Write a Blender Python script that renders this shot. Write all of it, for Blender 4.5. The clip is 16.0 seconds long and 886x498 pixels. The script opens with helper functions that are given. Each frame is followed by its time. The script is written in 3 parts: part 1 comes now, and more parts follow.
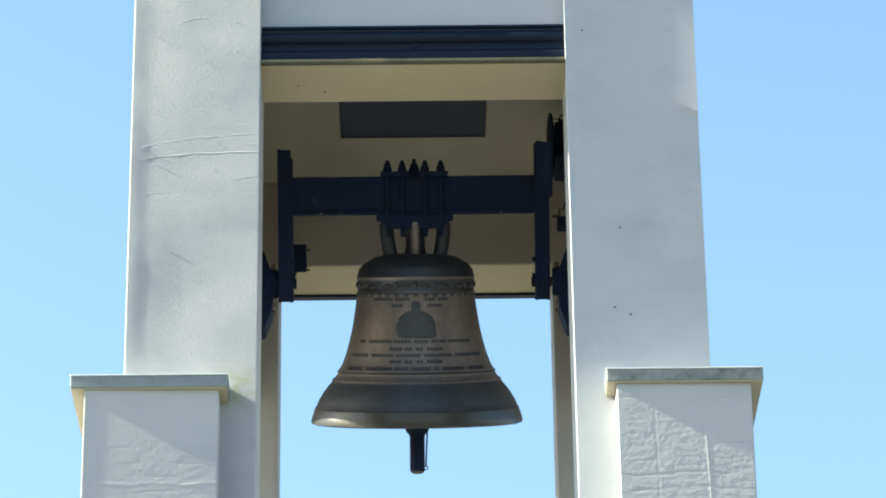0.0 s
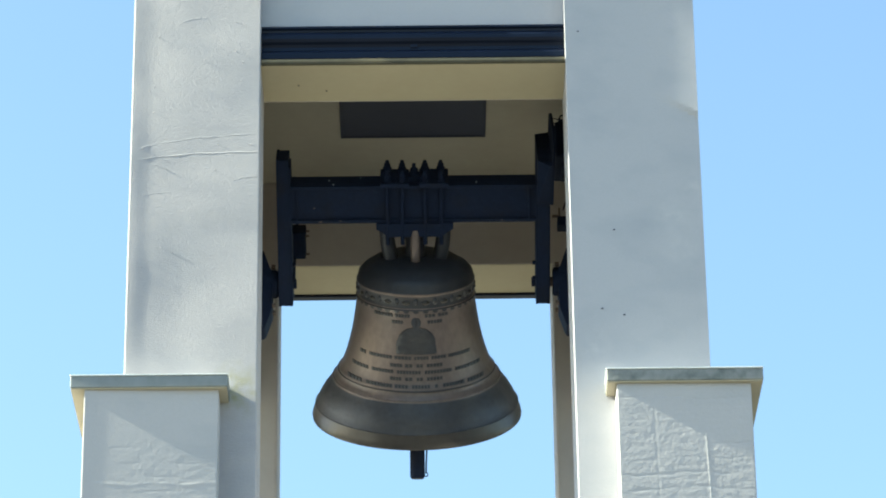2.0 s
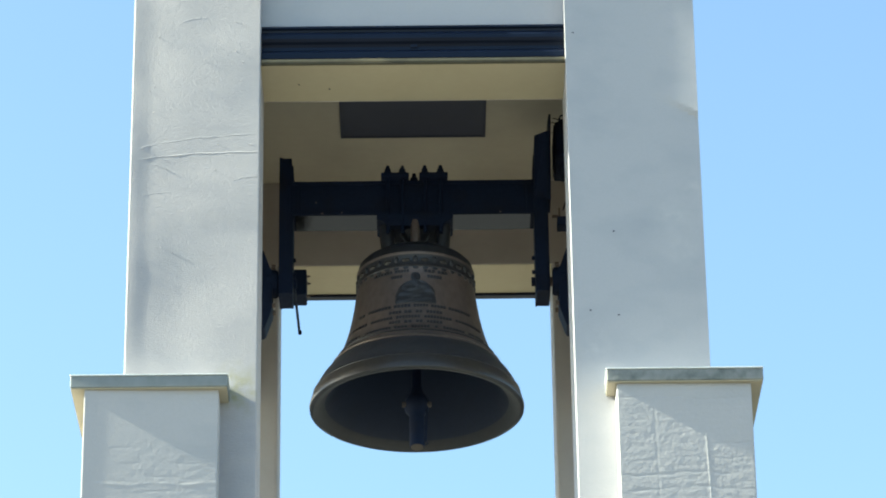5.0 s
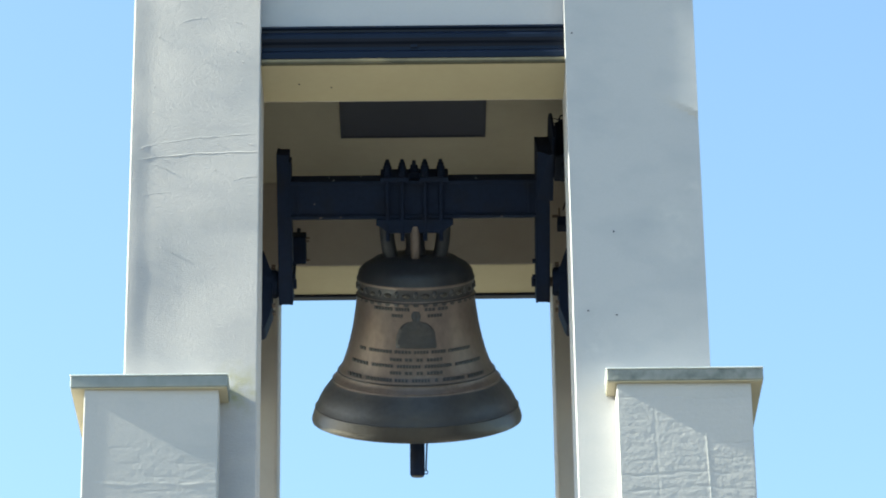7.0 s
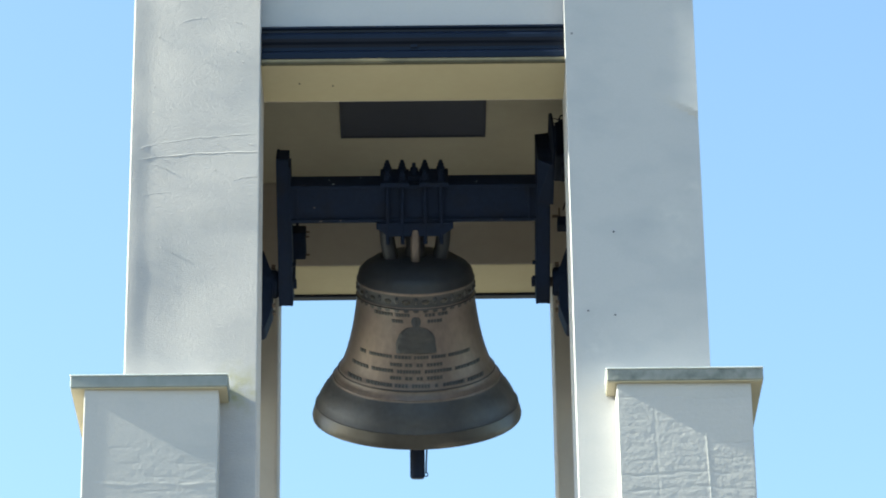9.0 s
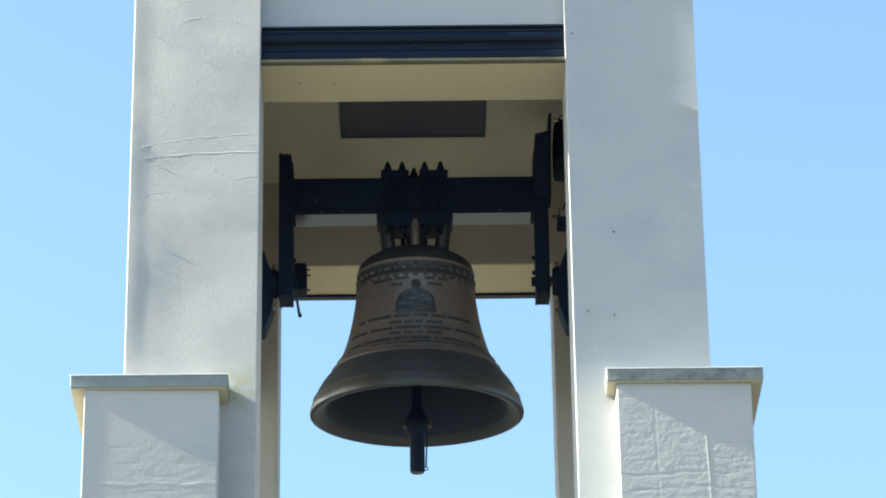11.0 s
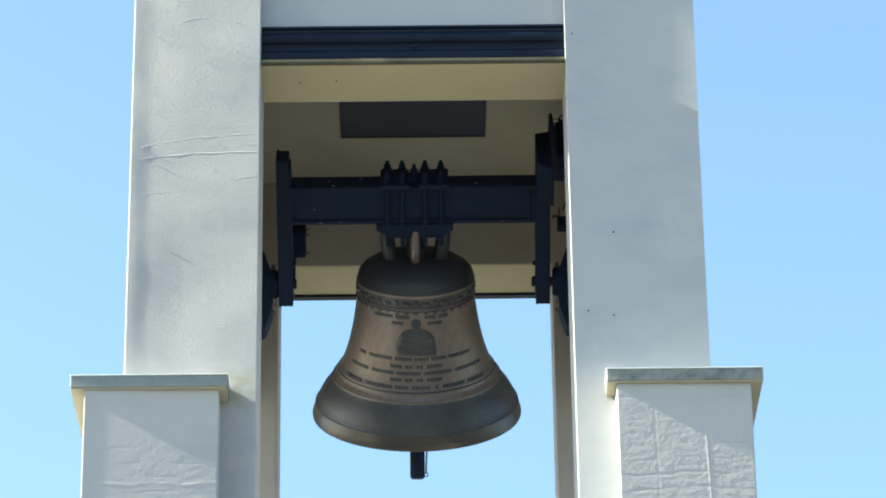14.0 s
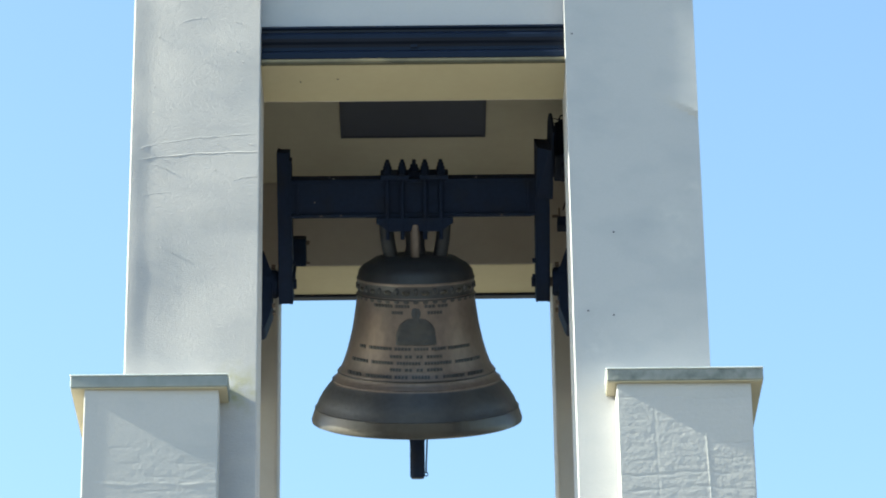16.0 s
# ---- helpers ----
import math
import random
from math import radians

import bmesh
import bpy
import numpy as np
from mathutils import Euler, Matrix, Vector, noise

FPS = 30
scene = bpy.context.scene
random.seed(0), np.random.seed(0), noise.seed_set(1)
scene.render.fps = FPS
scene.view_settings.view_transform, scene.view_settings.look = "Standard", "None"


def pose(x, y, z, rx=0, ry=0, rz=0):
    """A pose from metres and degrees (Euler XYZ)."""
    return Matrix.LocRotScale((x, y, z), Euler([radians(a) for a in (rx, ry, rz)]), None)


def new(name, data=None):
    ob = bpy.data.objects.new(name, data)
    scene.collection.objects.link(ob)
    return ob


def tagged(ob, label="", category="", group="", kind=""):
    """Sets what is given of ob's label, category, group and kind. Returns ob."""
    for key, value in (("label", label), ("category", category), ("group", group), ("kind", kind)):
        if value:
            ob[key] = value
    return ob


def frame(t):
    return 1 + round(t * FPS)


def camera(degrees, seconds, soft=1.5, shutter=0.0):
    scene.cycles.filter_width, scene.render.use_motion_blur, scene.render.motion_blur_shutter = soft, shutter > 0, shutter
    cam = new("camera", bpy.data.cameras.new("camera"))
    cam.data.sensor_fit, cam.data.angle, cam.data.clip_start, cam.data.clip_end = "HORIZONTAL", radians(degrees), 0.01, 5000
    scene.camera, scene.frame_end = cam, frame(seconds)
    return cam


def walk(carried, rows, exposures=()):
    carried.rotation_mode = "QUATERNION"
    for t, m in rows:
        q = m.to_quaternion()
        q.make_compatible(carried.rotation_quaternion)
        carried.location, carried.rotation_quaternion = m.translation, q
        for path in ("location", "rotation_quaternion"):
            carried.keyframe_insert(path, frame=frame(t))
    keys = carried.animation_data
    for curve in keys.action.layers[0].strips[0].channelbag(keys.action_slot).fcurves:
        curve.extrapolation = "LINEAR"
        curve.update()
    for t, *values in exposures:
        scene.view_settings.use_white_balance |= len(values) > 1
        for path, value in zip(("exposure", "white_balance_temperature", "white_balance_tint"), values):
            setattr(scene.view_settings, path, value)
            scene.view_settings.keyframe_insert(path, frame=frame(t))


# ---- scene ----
# World: x to the right along the front of the tower, y into it, z up; front face of the tower at y = 0.
EXPOSURE = 2.35
cam = camera(14.25, 16.0, soft=1.9)
EYE = Matrix.Translation((0.007, -11.796, 1.6))
HELD = EYE @ pose(0, 0, 0, 90 + 26.02, 0, -0.471) @ pose(0, 0, 0, 0, 0, -0.779)
walk(cam, [(0.0, HELD), (16.0, HELD)], exposures=[(0.0, EXPOSURE, 6000, -3), (16.0, EXPOSURE, 6000, -3)])

# ---- light ----
SUN_WAY = Vector((1.0, 0.046, -0.60)).normalized()   # the way the sunlight travels: across the front, grazing it
world = bpy.data.worlds.new("sky")
scene.world = world
world.use_nodes = True
wn = world.node_tree.nodes
sky = wn.new("ShaderNodeTexSky")
sky.sky_type, sky.sun_disc = "NISHITA", False
sky.sun_elevation = math.asin(-SUN_WAY.z)
sky.sun_rotation = math.atan2(-SUN_WAY.x, -SUN_WAY.y)
sky.air_density, sky.dust_density, sky.ozone_density = 1.0, 1.0, 0.25
wn["Background"].inputs[1].default_value = 0.067
world.node_tree.links.new(sky.outputs[0], wn["Background"].inputs[0])
sun = new("sun", bpy.data.lights.new("sun", "SUN"))
sun.data.energy, sun.data.angle, sun.data.color = 5.0, radians(0.55), (1.0, 0.90, 0.70)
sun.rotation_euler = SUN_WAY.to_track_quat("-Z", "Y").to_euler()

# ---- sizes ----
Z_SOFFIT, Z_CEILING, Z_TOP = 8.151, 8.546, 9.25
OUT, JAMB, DEEP, LEG, RECESS = 1.065, 0.580, 2.085, 0.305, 0.68
PIVOT = Vector((0.001, 1.0425, 7.717))
U = 1 / 441.0            # the unit in which the bell and its yoke are drawn


# ---- materials ----
def material(name, color, rough=0.6, metal=0.0, spread=0.15, grain=40.0, bump=0.1, stain=(0, 0, 0), stain_amount=0.0, stain_size=2.5, stretch=(1, 1, 1), rough_spread=0.1):
    m = bpy.data.materials.new(name)
    m.use_nodes = True
    nt = m.node_tree
    n, link = nt.nodes, nt.links.new
    b = n["Principled BSDF"]
    b.inputs["Metallic"].default_value = metal
    tc = n.new("ShaderNodeTexCoord")
    mp = n.new("ShaderNodeMapping")
    mp.inputs["Scale"].default_value = stretch
    link(tc.outputs["Object"], mp.inputs[0])
    fine = n.new("ShaderNodeTexNoise")
    fine.inputs["Scale"].default_value, fine.inputs["Detail"].default_value = grain, 6
    link(mp.outputs[0], fine.inputs["Vector"])
    broad = n.new("ShaderNodeTexNoise")
    broad.inputs["Scale"].default_value, broad.inputs["Detail"].default_value = stain_size, 5
    link(mp.outputs[0], broad.inputs["Vector"])
    ramp = n.new("ShaderNodeMapRange")
    ramp.inputs["To Min"].default_value, ramp.inputs["To Max"].default_value = 1 - spread, 1 + spread
    link(fine.outputs[0], ramp.inputs[0])
    shade = n.new("ShaderNodeMix")
    shade.data_type, shade.blend_type = "RGBA", "MULTIPLY"
    shade.inputs[0].default_value = 1.0
    shade.inputs[6].default_value = (*color, 1)
    link(ramp.outputs[0], shade.inputs[7])
    dirt = n.new("ShaderNodeMapRange")
    dirt.inputs["From Min"].default_value, dirt.inputs["From Max"].default_value = 0.48, 0.75
    dirt.inputs["To Max"].default_value = stain_amount
    link(broad.outputs[0], dirt.inputs[0])
    mix = n.new("ShaderNodeMix")
    mix.data_type = "RGBA"
    link(dirt.outputs[0], mix.inputs[0])
    link(shade.outputs[2], mix.inputs[6])
    mix.inputs[7].default_value = (*stain, 1)
    link(mix.outputs[2], b.inputs["Base Color"])
    rr = n.new("ShaderNodeMapRange")
    rr.inputs["To Min"].default_value, rr.inputs["To Max"].default_value = rough - rough_spread, min(1, rough + rough_spread)
    link(broad.outputs[0], rr.inputs[0])
    link(rr.outputs[0], b.inputs["Roughness"])
    bp = n.new("ShaderNodeBump")
    bp.inputs["Strength"].default_value, bp.inputs["Distance"].default_value = bump, 0.01
    link(fine.outputs[0], bp.inputs["Height"])
    link(bp.outputs[0], b.inputs["Normal"])
    return m


def rendered_plaster(name, color, relief, brick=0.0):
    """White paint over trowelled plaster; brick lets the courses beneath show through a little."""
    m = material(name, color, rough=0.75, spread=0.05, grain=110, bump=0.0, stain=(color[0] * 0.78, color[1] * 0.82, color[2] * 0.86), stain_amount=0.6, stain_size=4.0, stretch=(1, 1, 1.6))
    nt = m.node_tree
    n, link = nt.nodes, nt.links.new
    tc, old = n["Texture Coordinate"], n["Bump"]
    brush = n.new("ShaderNodeMapping")
    brush.inputs["Scale"].default_value = (1, 1, 0.22)
    link(tc.outputs["Object"], brush.inputs[0])
    strokes = n.new("ShaderNodeTexNoise")
    strokes.inputs["Scale"].default_value, strokes.inputs["Detail"].default_value = 330, 4
    link(brush.outputs[0], strokes.inputs["Vector"])
    grit = n.new("ShaderNodeTexNoise")
    grit.inputs["Scale"].default_value, grit.inputs["Detail"].default_value = (60 if brick else 300), 5
    weave = n.new("ShaderNodeMapping")
    weave.inputs["Scale"].default_value = (1, 1, 1) if brick else (0.25, 1, 1.2)
    link(tc.outputs["Object"], weave.inputs[0])
    link(weave.outputs[0], grit.inputs["Vector"])
    waves = n.new("ShaderNodeTexNoise")
    waves.inputs["Scale"].default_value, waves.inputs["Detail"].default_value, waves.inputs["Distortion"].default_value = (14 if brick else 6), 3, 0.6
    lie = n.new("ShaderNodeMapping")
    lie.inputs["Scale"].default_value = (0.45, 1, 1.6)
    link(tc.outputs["Object"], lie.inputs[0])
    link(lie.outputs[0], waves.inputs["Vector"])
    add = n.new("ShaderNodeMath")
    add.operation = "MULTIPLY_ADD"
    link(strokes.outputs[0], add.inputs[0])
    add.inputs[1].default_value = 0.5
    link(grit.outputs[0], add.inputs[2])
    add2 = n.new("ShaderNodeMath")
    add2.operation = "MULTIPLY_ADD"
    link(waves.outputs[0], add2.inputs[0])
    add2.inputs[1].default_value = 0.6
    link(add.outputs[0], add2.inputs[2])
    height = add2
    if brick:
        turn = n.new("ShaderNodeMapping")
        turn.inputs["Rotation"].default_value = (radians(90), 0, 0)
        link(tc.outputs["Object"], turn.inputs[0])
        wob = n.new("ShaderNodeMix")
        wob.data_type = "RGBA"
        wob.inputs[0].default_value = 0.05
        link(turn.outputs[0], wob.inputs[6])
        link(waves.outputs["Color"], wob.inputs[7])
        bt = n.new("ShaderNodeTexBrick")
        bt.inputs["Scale"].default_value = 1.0
        bt.inputs["Brick Width"].default_value, bt.inputs["Row Height"].default_value = 0.17, 0.052
        bt.inputs["Mortar Size"].default_value, bt.inputs["Mortar Smooth"].default_value = 0.012, 1.0
        link(wob.outputs[2], bt.inputs["Vector"])
        height = n.new("ShaderNodeMath")
        height.operation = "MULTIPLY_ADD"
        link(bt.outputs["Fac"], height.inputs[0])
        fade = n.new("ShaderNodeMath")
        fade.operation = "MULTIPLY"
        link(waves.outputs[0], fade.inputs[0])
        fade.inputs[1].default_value = -2 * brick
        link(fade.outputs[0], height.inputs[1])
        link(add2.outputs[0], height.inputs[2])
    old.inputs["Strength"].default_value, old.inputs["Distance"].default_value = relief, 0.004
    link(height.outputs[0], old.inputs["Height"])
    return m


PLASTER = rendered_plaster("painted_plaster", (0.40, 0.396, 0.416), 0.17)
ROUGH_PLASTER = rendered_plaster("scratched_painted_plaster", (0.366, 0.350, 0.362), 0.36)


def lichen(m, place, size, color):
    """A yellowish growth of uneven outline around one place of a wall."""
    n, link = m.node_tree.nodes, m.node_tree.links.new
    bsdf = n["Principled BSDF"]
    under = bsdf.inputs["Base Color"].links[0].from_socket
    geo = n.new("ShaderNodeNewGeometry")
    gap = n.new("ShaderNodeVectorMath")
    gap.operation = "DISTANCE"
    link(geo.outputs["Position"], gap.inputs[0])
    gap.inputs[1].default_value = place
    near = n.new("ShaderNodeMapRange")
    near.inputs["From Min"].default_value, near.inputs["From Max"].default_value = size, 0.0
    link(gap.outputs["Value"], near.inputs[0])
    spots = n.new("ShaderNodeTexNoise")
    spots.inputs["Scale"].default_value, spots.inputs["Detail"].default_value = 22, 6
    link(geo.outputs["Position"], spots.inputs["Vector"])
    cut = n.new("ShaderNodeMapRange")
    cut.inputs["From Min"].default_value, cut.inputs["From Max"].default_value = 0.38, 0.68
    link(spots.outputs[0], cut.inputs[0])
    both = n.new("ShaderNodeMath")
    both.operation = "MULTIPLY"
    link(near.outputs[0], both.inputs[0])
    link(cut.outputs[0], both.inputs[1])
    mix = n.new("ShaderNodeMix")
    mix.data_type = "RGBA"
    link(both.outputs[0], mix.inputs[0])
    link(under, mix.inputs[6])
    mix.inputs[7].default_value = (*color, 1)
    link(mix.outputs[2], bsdf.inputs["Base Color"])


# rubbed whitish patches
for at, size in (((0.965, 0.027, 7.50), 0.10), ((0.99, 0.028, 7.36), 0.09), ((1.05, 0.03, 7.62), 0.07), ((0.66, 0.005, 6.95), 0.08)):
    lichen(PLASTER, at, size, (0.45, 0.445, 0.455))
lichen(ROUGH_PLASTER, (-0.655, 0.0, 6.80), 0.13, (0.27, 0.26, 0.12))
PIER_PLASTER = rendered_plaster("painted_brick", (0.410, 0.396, 0.400), 0.20, brick=0.05)
CREAM = material("cream_paint", (0.350, 0.308, 0.212), rough=0.7, spread=0.05, grain=30, bump=0.05, stain=(0.30, 0.258, 0.18), stain_amount=0.35)
CAP_CREAM = material("weathered_cream_board", (0.42, 0.37, 0.27), rough=0.75, spread=0.06, grain=30, bump=0.05, stain=(0.36, 0.34, 0.27), stain_amount=0.5, stain_size=8)
INNER = material("weathered_inner_paint", (0.365, 0.332, 0.313), rough=0.8, spread=0.06, grain=25, bump=0.08, stain=(0.30, 0.268, 0.25), stain_amount=0.5, stain_size=3)
CEILING_PAINT = material("ceiling_paint", (0.335, 0.308, 0.255), rough=0.8, spread=0.06, grain=25, bump=0.08, stain=(0.24, 0.22, 0.19), stain_amount=0.5, stain_size=2)
# rear pillars: blotchy grey-brown, darker than the front plaster
BACK_PAINT = material("darker_rear_paint", (0.330, 0.310, 0.300), rough=0.8, spread=0.06, grain=25, bump=0.08, stain=(0.255, 0.238, 0.228), stain_amount=0.5, stain_size=3)
EDGE_SHEET = material("bright_sheet_edge", (0.62, 0.63, 0.62), rough=0.45, metal=0.2, spread=0.15, grain=30, bump=0.1, stain=(0.3, 0.33, 0.3), stain_amount=0.5, stain_size=12)
SIDE = material("grey_side_paint", (0.62, 0.56, 0.48), rough=0.8, spread=0.06, grain=25, bump=0.08, stain=(0.42, 0.37, 0.31), stain_amount=0.5, stain_size=3)
CAP = material("weathered_cap_sheet", (0.20, 0.215, 0.215), rough=0.55, metal=0.15, spread=0.2, grain=25, bump=0.15, stain=(0.085, 0.11, 0.095), stain_amount=0.85, stain_size=9, stretch=(1, 1, 0.6))
CAP_STAINED = material("stained_cap_sheet", (0.21, 0.215, 0.205), rough=0.6, metal=0.1, spread=0.35, grain=38, bump=0.2, stain=(0.045, 0.062, 0.056), stain_amount=0.95, stain_size=17, stretch=(1, 1, 0.8))
FLASHING = material("dark_flashing", (0.0045, 0.0085, 0.022), rough=0.36, spread=0.3, grain=20, bump=0.05, stain=(0.010, 0.012, 0.020), stain_amount=0.4, stretch=(0.3, 1, 1))
STEEL = material("dark_painted_steel", (0.0068, 0.0120, 0.0300), rough=0.72, spread=0.3, grain=60, bump=0.12, stain=(0.0115, 0.0125, 0.019), stain_amount=0.6, stain_size=12)
FLASHING.node_tree.nodes["Principled BSDF"].inputs["Specular IOR Level"].default_value = 0.2
STEEL.node_tree.nodes["Principled BSDF"].inputs["Specular IOR Level"].default_value = 0.09
GALVANISED = material("galvanised_plate", (0.016, 0.019, 0.030), rough=0.20, metal=0.9, spread=0.2, grain=40, bump=0.08, stain=(0.028, 0.029, 0.036), stain_amount=0.6, stain_size=14, stretch=(3, 0.3, 1))
RUST = material("worn_steel", (0.12, 0.09, 0.075), rough=0.6, metal=0.4, spread=0.3, grain=80, bump=0.15, stain=(0.05, 0.035, 0.03), stain_amount=0.7, stain_size=20)
BRONZE = material("bell_bronze", (0.132, 0.104, 0.096), rough=0.43, metal=0.45, spread=0.3, grain=48, bump=0.12, stain=(0.074, 0.068, 0.066), stain_amount=0.8, stain_size=5, stretch=(1, 1, 0.7), rough_spread=0.14)
PATINA = material("dark_patina", (0.031, 0.032, 0.039), rough=0.46, metal=0.3, spread=0.4, grain=42, bump=0.16, stain=(0.060, 0.055, 0.051), stain_amount=0.6, stain_size=7)
# crown and shoulder: darker and bluer than the waist
CROWN = material("dark_crown_bronze", (0.019, 0.021, 0.029), rough=0.5, metal=0.25, spread=0.4, grain=42, bump=0.16, stain=(0.034, 0.033, 0.036), stain_amount=0.6, stain_size=9)
# near-black blue: the shade in the bell's hollow, put into its colour
INSIDE_SHADE = material("shaded_inner_bronze", (0.0055, 0.0110, 0.0265), rough=0.65, metal=0.0, spread=0.25, grain=40, bump=0.1, stain=(0.0085, 0.012, 0.022), stain_amount=0.5, stain_size=6)
INSIDE_SHADE.node_tree.nodes["Principled BSDF"].inputs["Specular IOR Level"].default_value = 0.2
# lip's underside: very dark, a little lighter than the inside
LIP = material("dark_lip_bronze", (0.009, 0.0125, 0.019), rough=0.55, metal=0.0, spread=0.25, grain=40, bump=0.08, stain=(0.020, 0.020, 0.022), stain_amount=0.5, stain_size=8)
LIP.node_tree.nodes["Principled BSDF"].inputs["Specular IOR Level"].default_value = 0.25
HATCH = material("dark_hatch_paint", (0.0085, 0.013, 0.036), rough=0.6, spread=0.2, grain=20, bump=0.05, stain=(0.012, 0.0155, 0.036), stain_amount=0.5)
EDGE_BROWN = material("brown_edge_paint", (0.17, 0.145, 0.09), rough=0.8, spread=0.2, grain=30, bump=0.1, stain=(0.11, 0.09, 0.06), stain_amount=0.6, stain_size=6)
GAP_BROWN = material("seam_shade_brown", (0.055, 0.047, 0.026), rough=0.9, spread=0.3, grain=30, bump=0.1, stain=(0.03, 0.026, 0.016), stain_amount=0.6, stain_size=6)
OLD_RUST = material("old_rust", (0.028, 0.023, 0.022), rough=0.75, spread=0.3, grain=80, bump=0.15, stain=(0.022, 0.018, 0.018), stain_amount=0.7, stain_size=20)
LIP_RING = material("rubbed_bronze_lip", (0.042, 0.037, 0.034), rough=0.36, metal=0.4, spread=0.3, grain=42, bump=0.12, stain=(0.034, 0.033, 0.033), stain_amount=0.7, stain_size=6)
GRAVEL = material("pale_paving", (0.112, 0.108, 0.10), rough=0.95, spread=0.3, grain=14, bump=0.3, stain=(0.075, 0.08, 0.05), stain_amount=0.6, stain_size=0.3)


# ---- building blocks ----
def part(name, bm, mat, parent=None, label="", smooth=False, at=None, sharp=38):
    me = bpy.data.meshes.new(name)
    bmesh.ops.recalc_face_normals(bm, faces=bm.faces)
    bm.to_mesh(me)
    bm.free()
    me.materials.append(mat)
    if smooth:
        me.polygons.foreach_set("use_smooth", [True] * len(me.polygons))
        me.set_sharp_from_angle(angle=radians(sharp))
    ob = new(name, me)
    if parent is not None:
        ob.parent = parent
    if at is not None:
        ob.matrix_basis = at
    if label:
        tagged(ob, label)
    return ob


def box(x0, x1, y0, y1, z0, z1, bevel=0.0, bm=None, seg=2):
    b = bmesh.new()
    bmesh.ops.create_cube(b, size=1)
    for v in b.verts:
        v.co = Vector(((x0 + x1) / 2 + v.co.x * (x1 - x0), (y0 + y1) / 2 + v.co.y * (y1 - y0), (z0 + z1) / 2 + v.co.z * (z1 - z0)))
    if bevel:
        bmesh.ops.bevel(b, geom=list(b.edges), offset=bevel, segments=seg, affect="EDGES", profile=0.5)
    return b if bm is None else merge(bm, b)


def merge(bm, other):
    me = bpy.data.meshes.new("scratch")
    other.to_mesh(me)
    other.free()
    bm.from_mesh(me)
    bpy.data.meshes.remove(me)
    return bm


def lathe(profile, segs=48, axis="z", bm=None, closed=False):
    """A turned form from (radius, height) pairs."""
    b = bmesh.new()
    rings = []
    for r, h in profile:
        if r < 1e-6:
            rings.append([b.verts.new((0, 0, h))])
        else:
            rings.append([b.verts.new((r * math.cos(2 * math.pi * i / segs), r * math.sin(2 * math.pi * i / segs), h)) for i in range(segs)])
    pairs = list(zip(rings, rings[1:])) + ([(rings[-1], rings[0])] if closed else [])
    for p, q in pairs:
        for i in range(segs):
            j = (i + 1) % segs
            if len(p) == 1 and len(q) > 1:
                b.faces.new((p[0], q[j], q[i]))
            elif len(q) == 1 and len(p) > 1:
                b.faces.new((p[i], p[j], q[0]))
            elif len(p) > 1:
                b.faces.new((p[i], p[j], q[j], q[i]))
    if not closed:
        for ring in (rings[0], rings[-1]):
            if len(ring) > 1:
                b.faces.new(ring)
    turn = {"z": Matrix(), "x": Matrix.Rotation(radians(90), 4, "Y"), "y": Matrix.Rotation(radians(-90), 4, "X")}[axis]
    bmesh.ops.transform(b, matrix=turn, verts=b.verts)
    return b if bm is None else merge(bm, b)


def moved(bm, x, y, z):
    bmesh.ops.translate(bm, vec=(x, y, z), verts=bm.verts)
    return bm


def tube(points, radius, segs=8, bm=None):
    b = bmesh.new()
    pts = [Vector(q) for q in points]
    rings = []
    for i, q in enumerate(pts):
        d = (pts[min(i + 1, len(pts) - 1)] - pts[max(i - 1, 0)]).normalized()
        side = d.cross(Vector((0.31, 0.87, 0.39))).normalized()
        up = d.cross(side)
        rings.append([b.verts.new(q + radius * (math.cos(a) * side + math.sin(a) * up)) for a in [2 * math.pi * k / segs for k in range(segs)]])
    for p, q in zip(rings, rings[1:]):
        for i in range(segs):
            j = (i + 1) % segs
            b.faces.new((p[i], p[j], q[j], q[i]))
    b.faces.new(rings[0])
    b.faces.new(rings[-1])
    return b if bm is None else merge(bm, b)


def prism(outline, axis, a, b_, bevel=0.0):
    """A plate: outline points in the two other axes, pulled from a to b_ along axis."""
    b = bmesh.new()

    def place(u, v, w):
        return {"x": (w, u, v), "y": (u, w, v), "z": (u, v, w)}[axis]
    lo = [b.verts.new(place(u, v, a)) for u, v in outline]
    hi = [b.verts.new(place(u, v, b_)) for u, v in outline]
    b.faces.new(lo)
    b.faces.new(hi)
    for i in range(len(lo)):
        j = (i + 1) % len(lo)
        b.faces.new((lo[i], lo[j], hi[j], hi[i]))
    if bevel:
        bmesh.ops.bevel(b, geom=list(b.edges), offset=bevel, segments=2, affect="EDGES", profile=0.5)
    return b


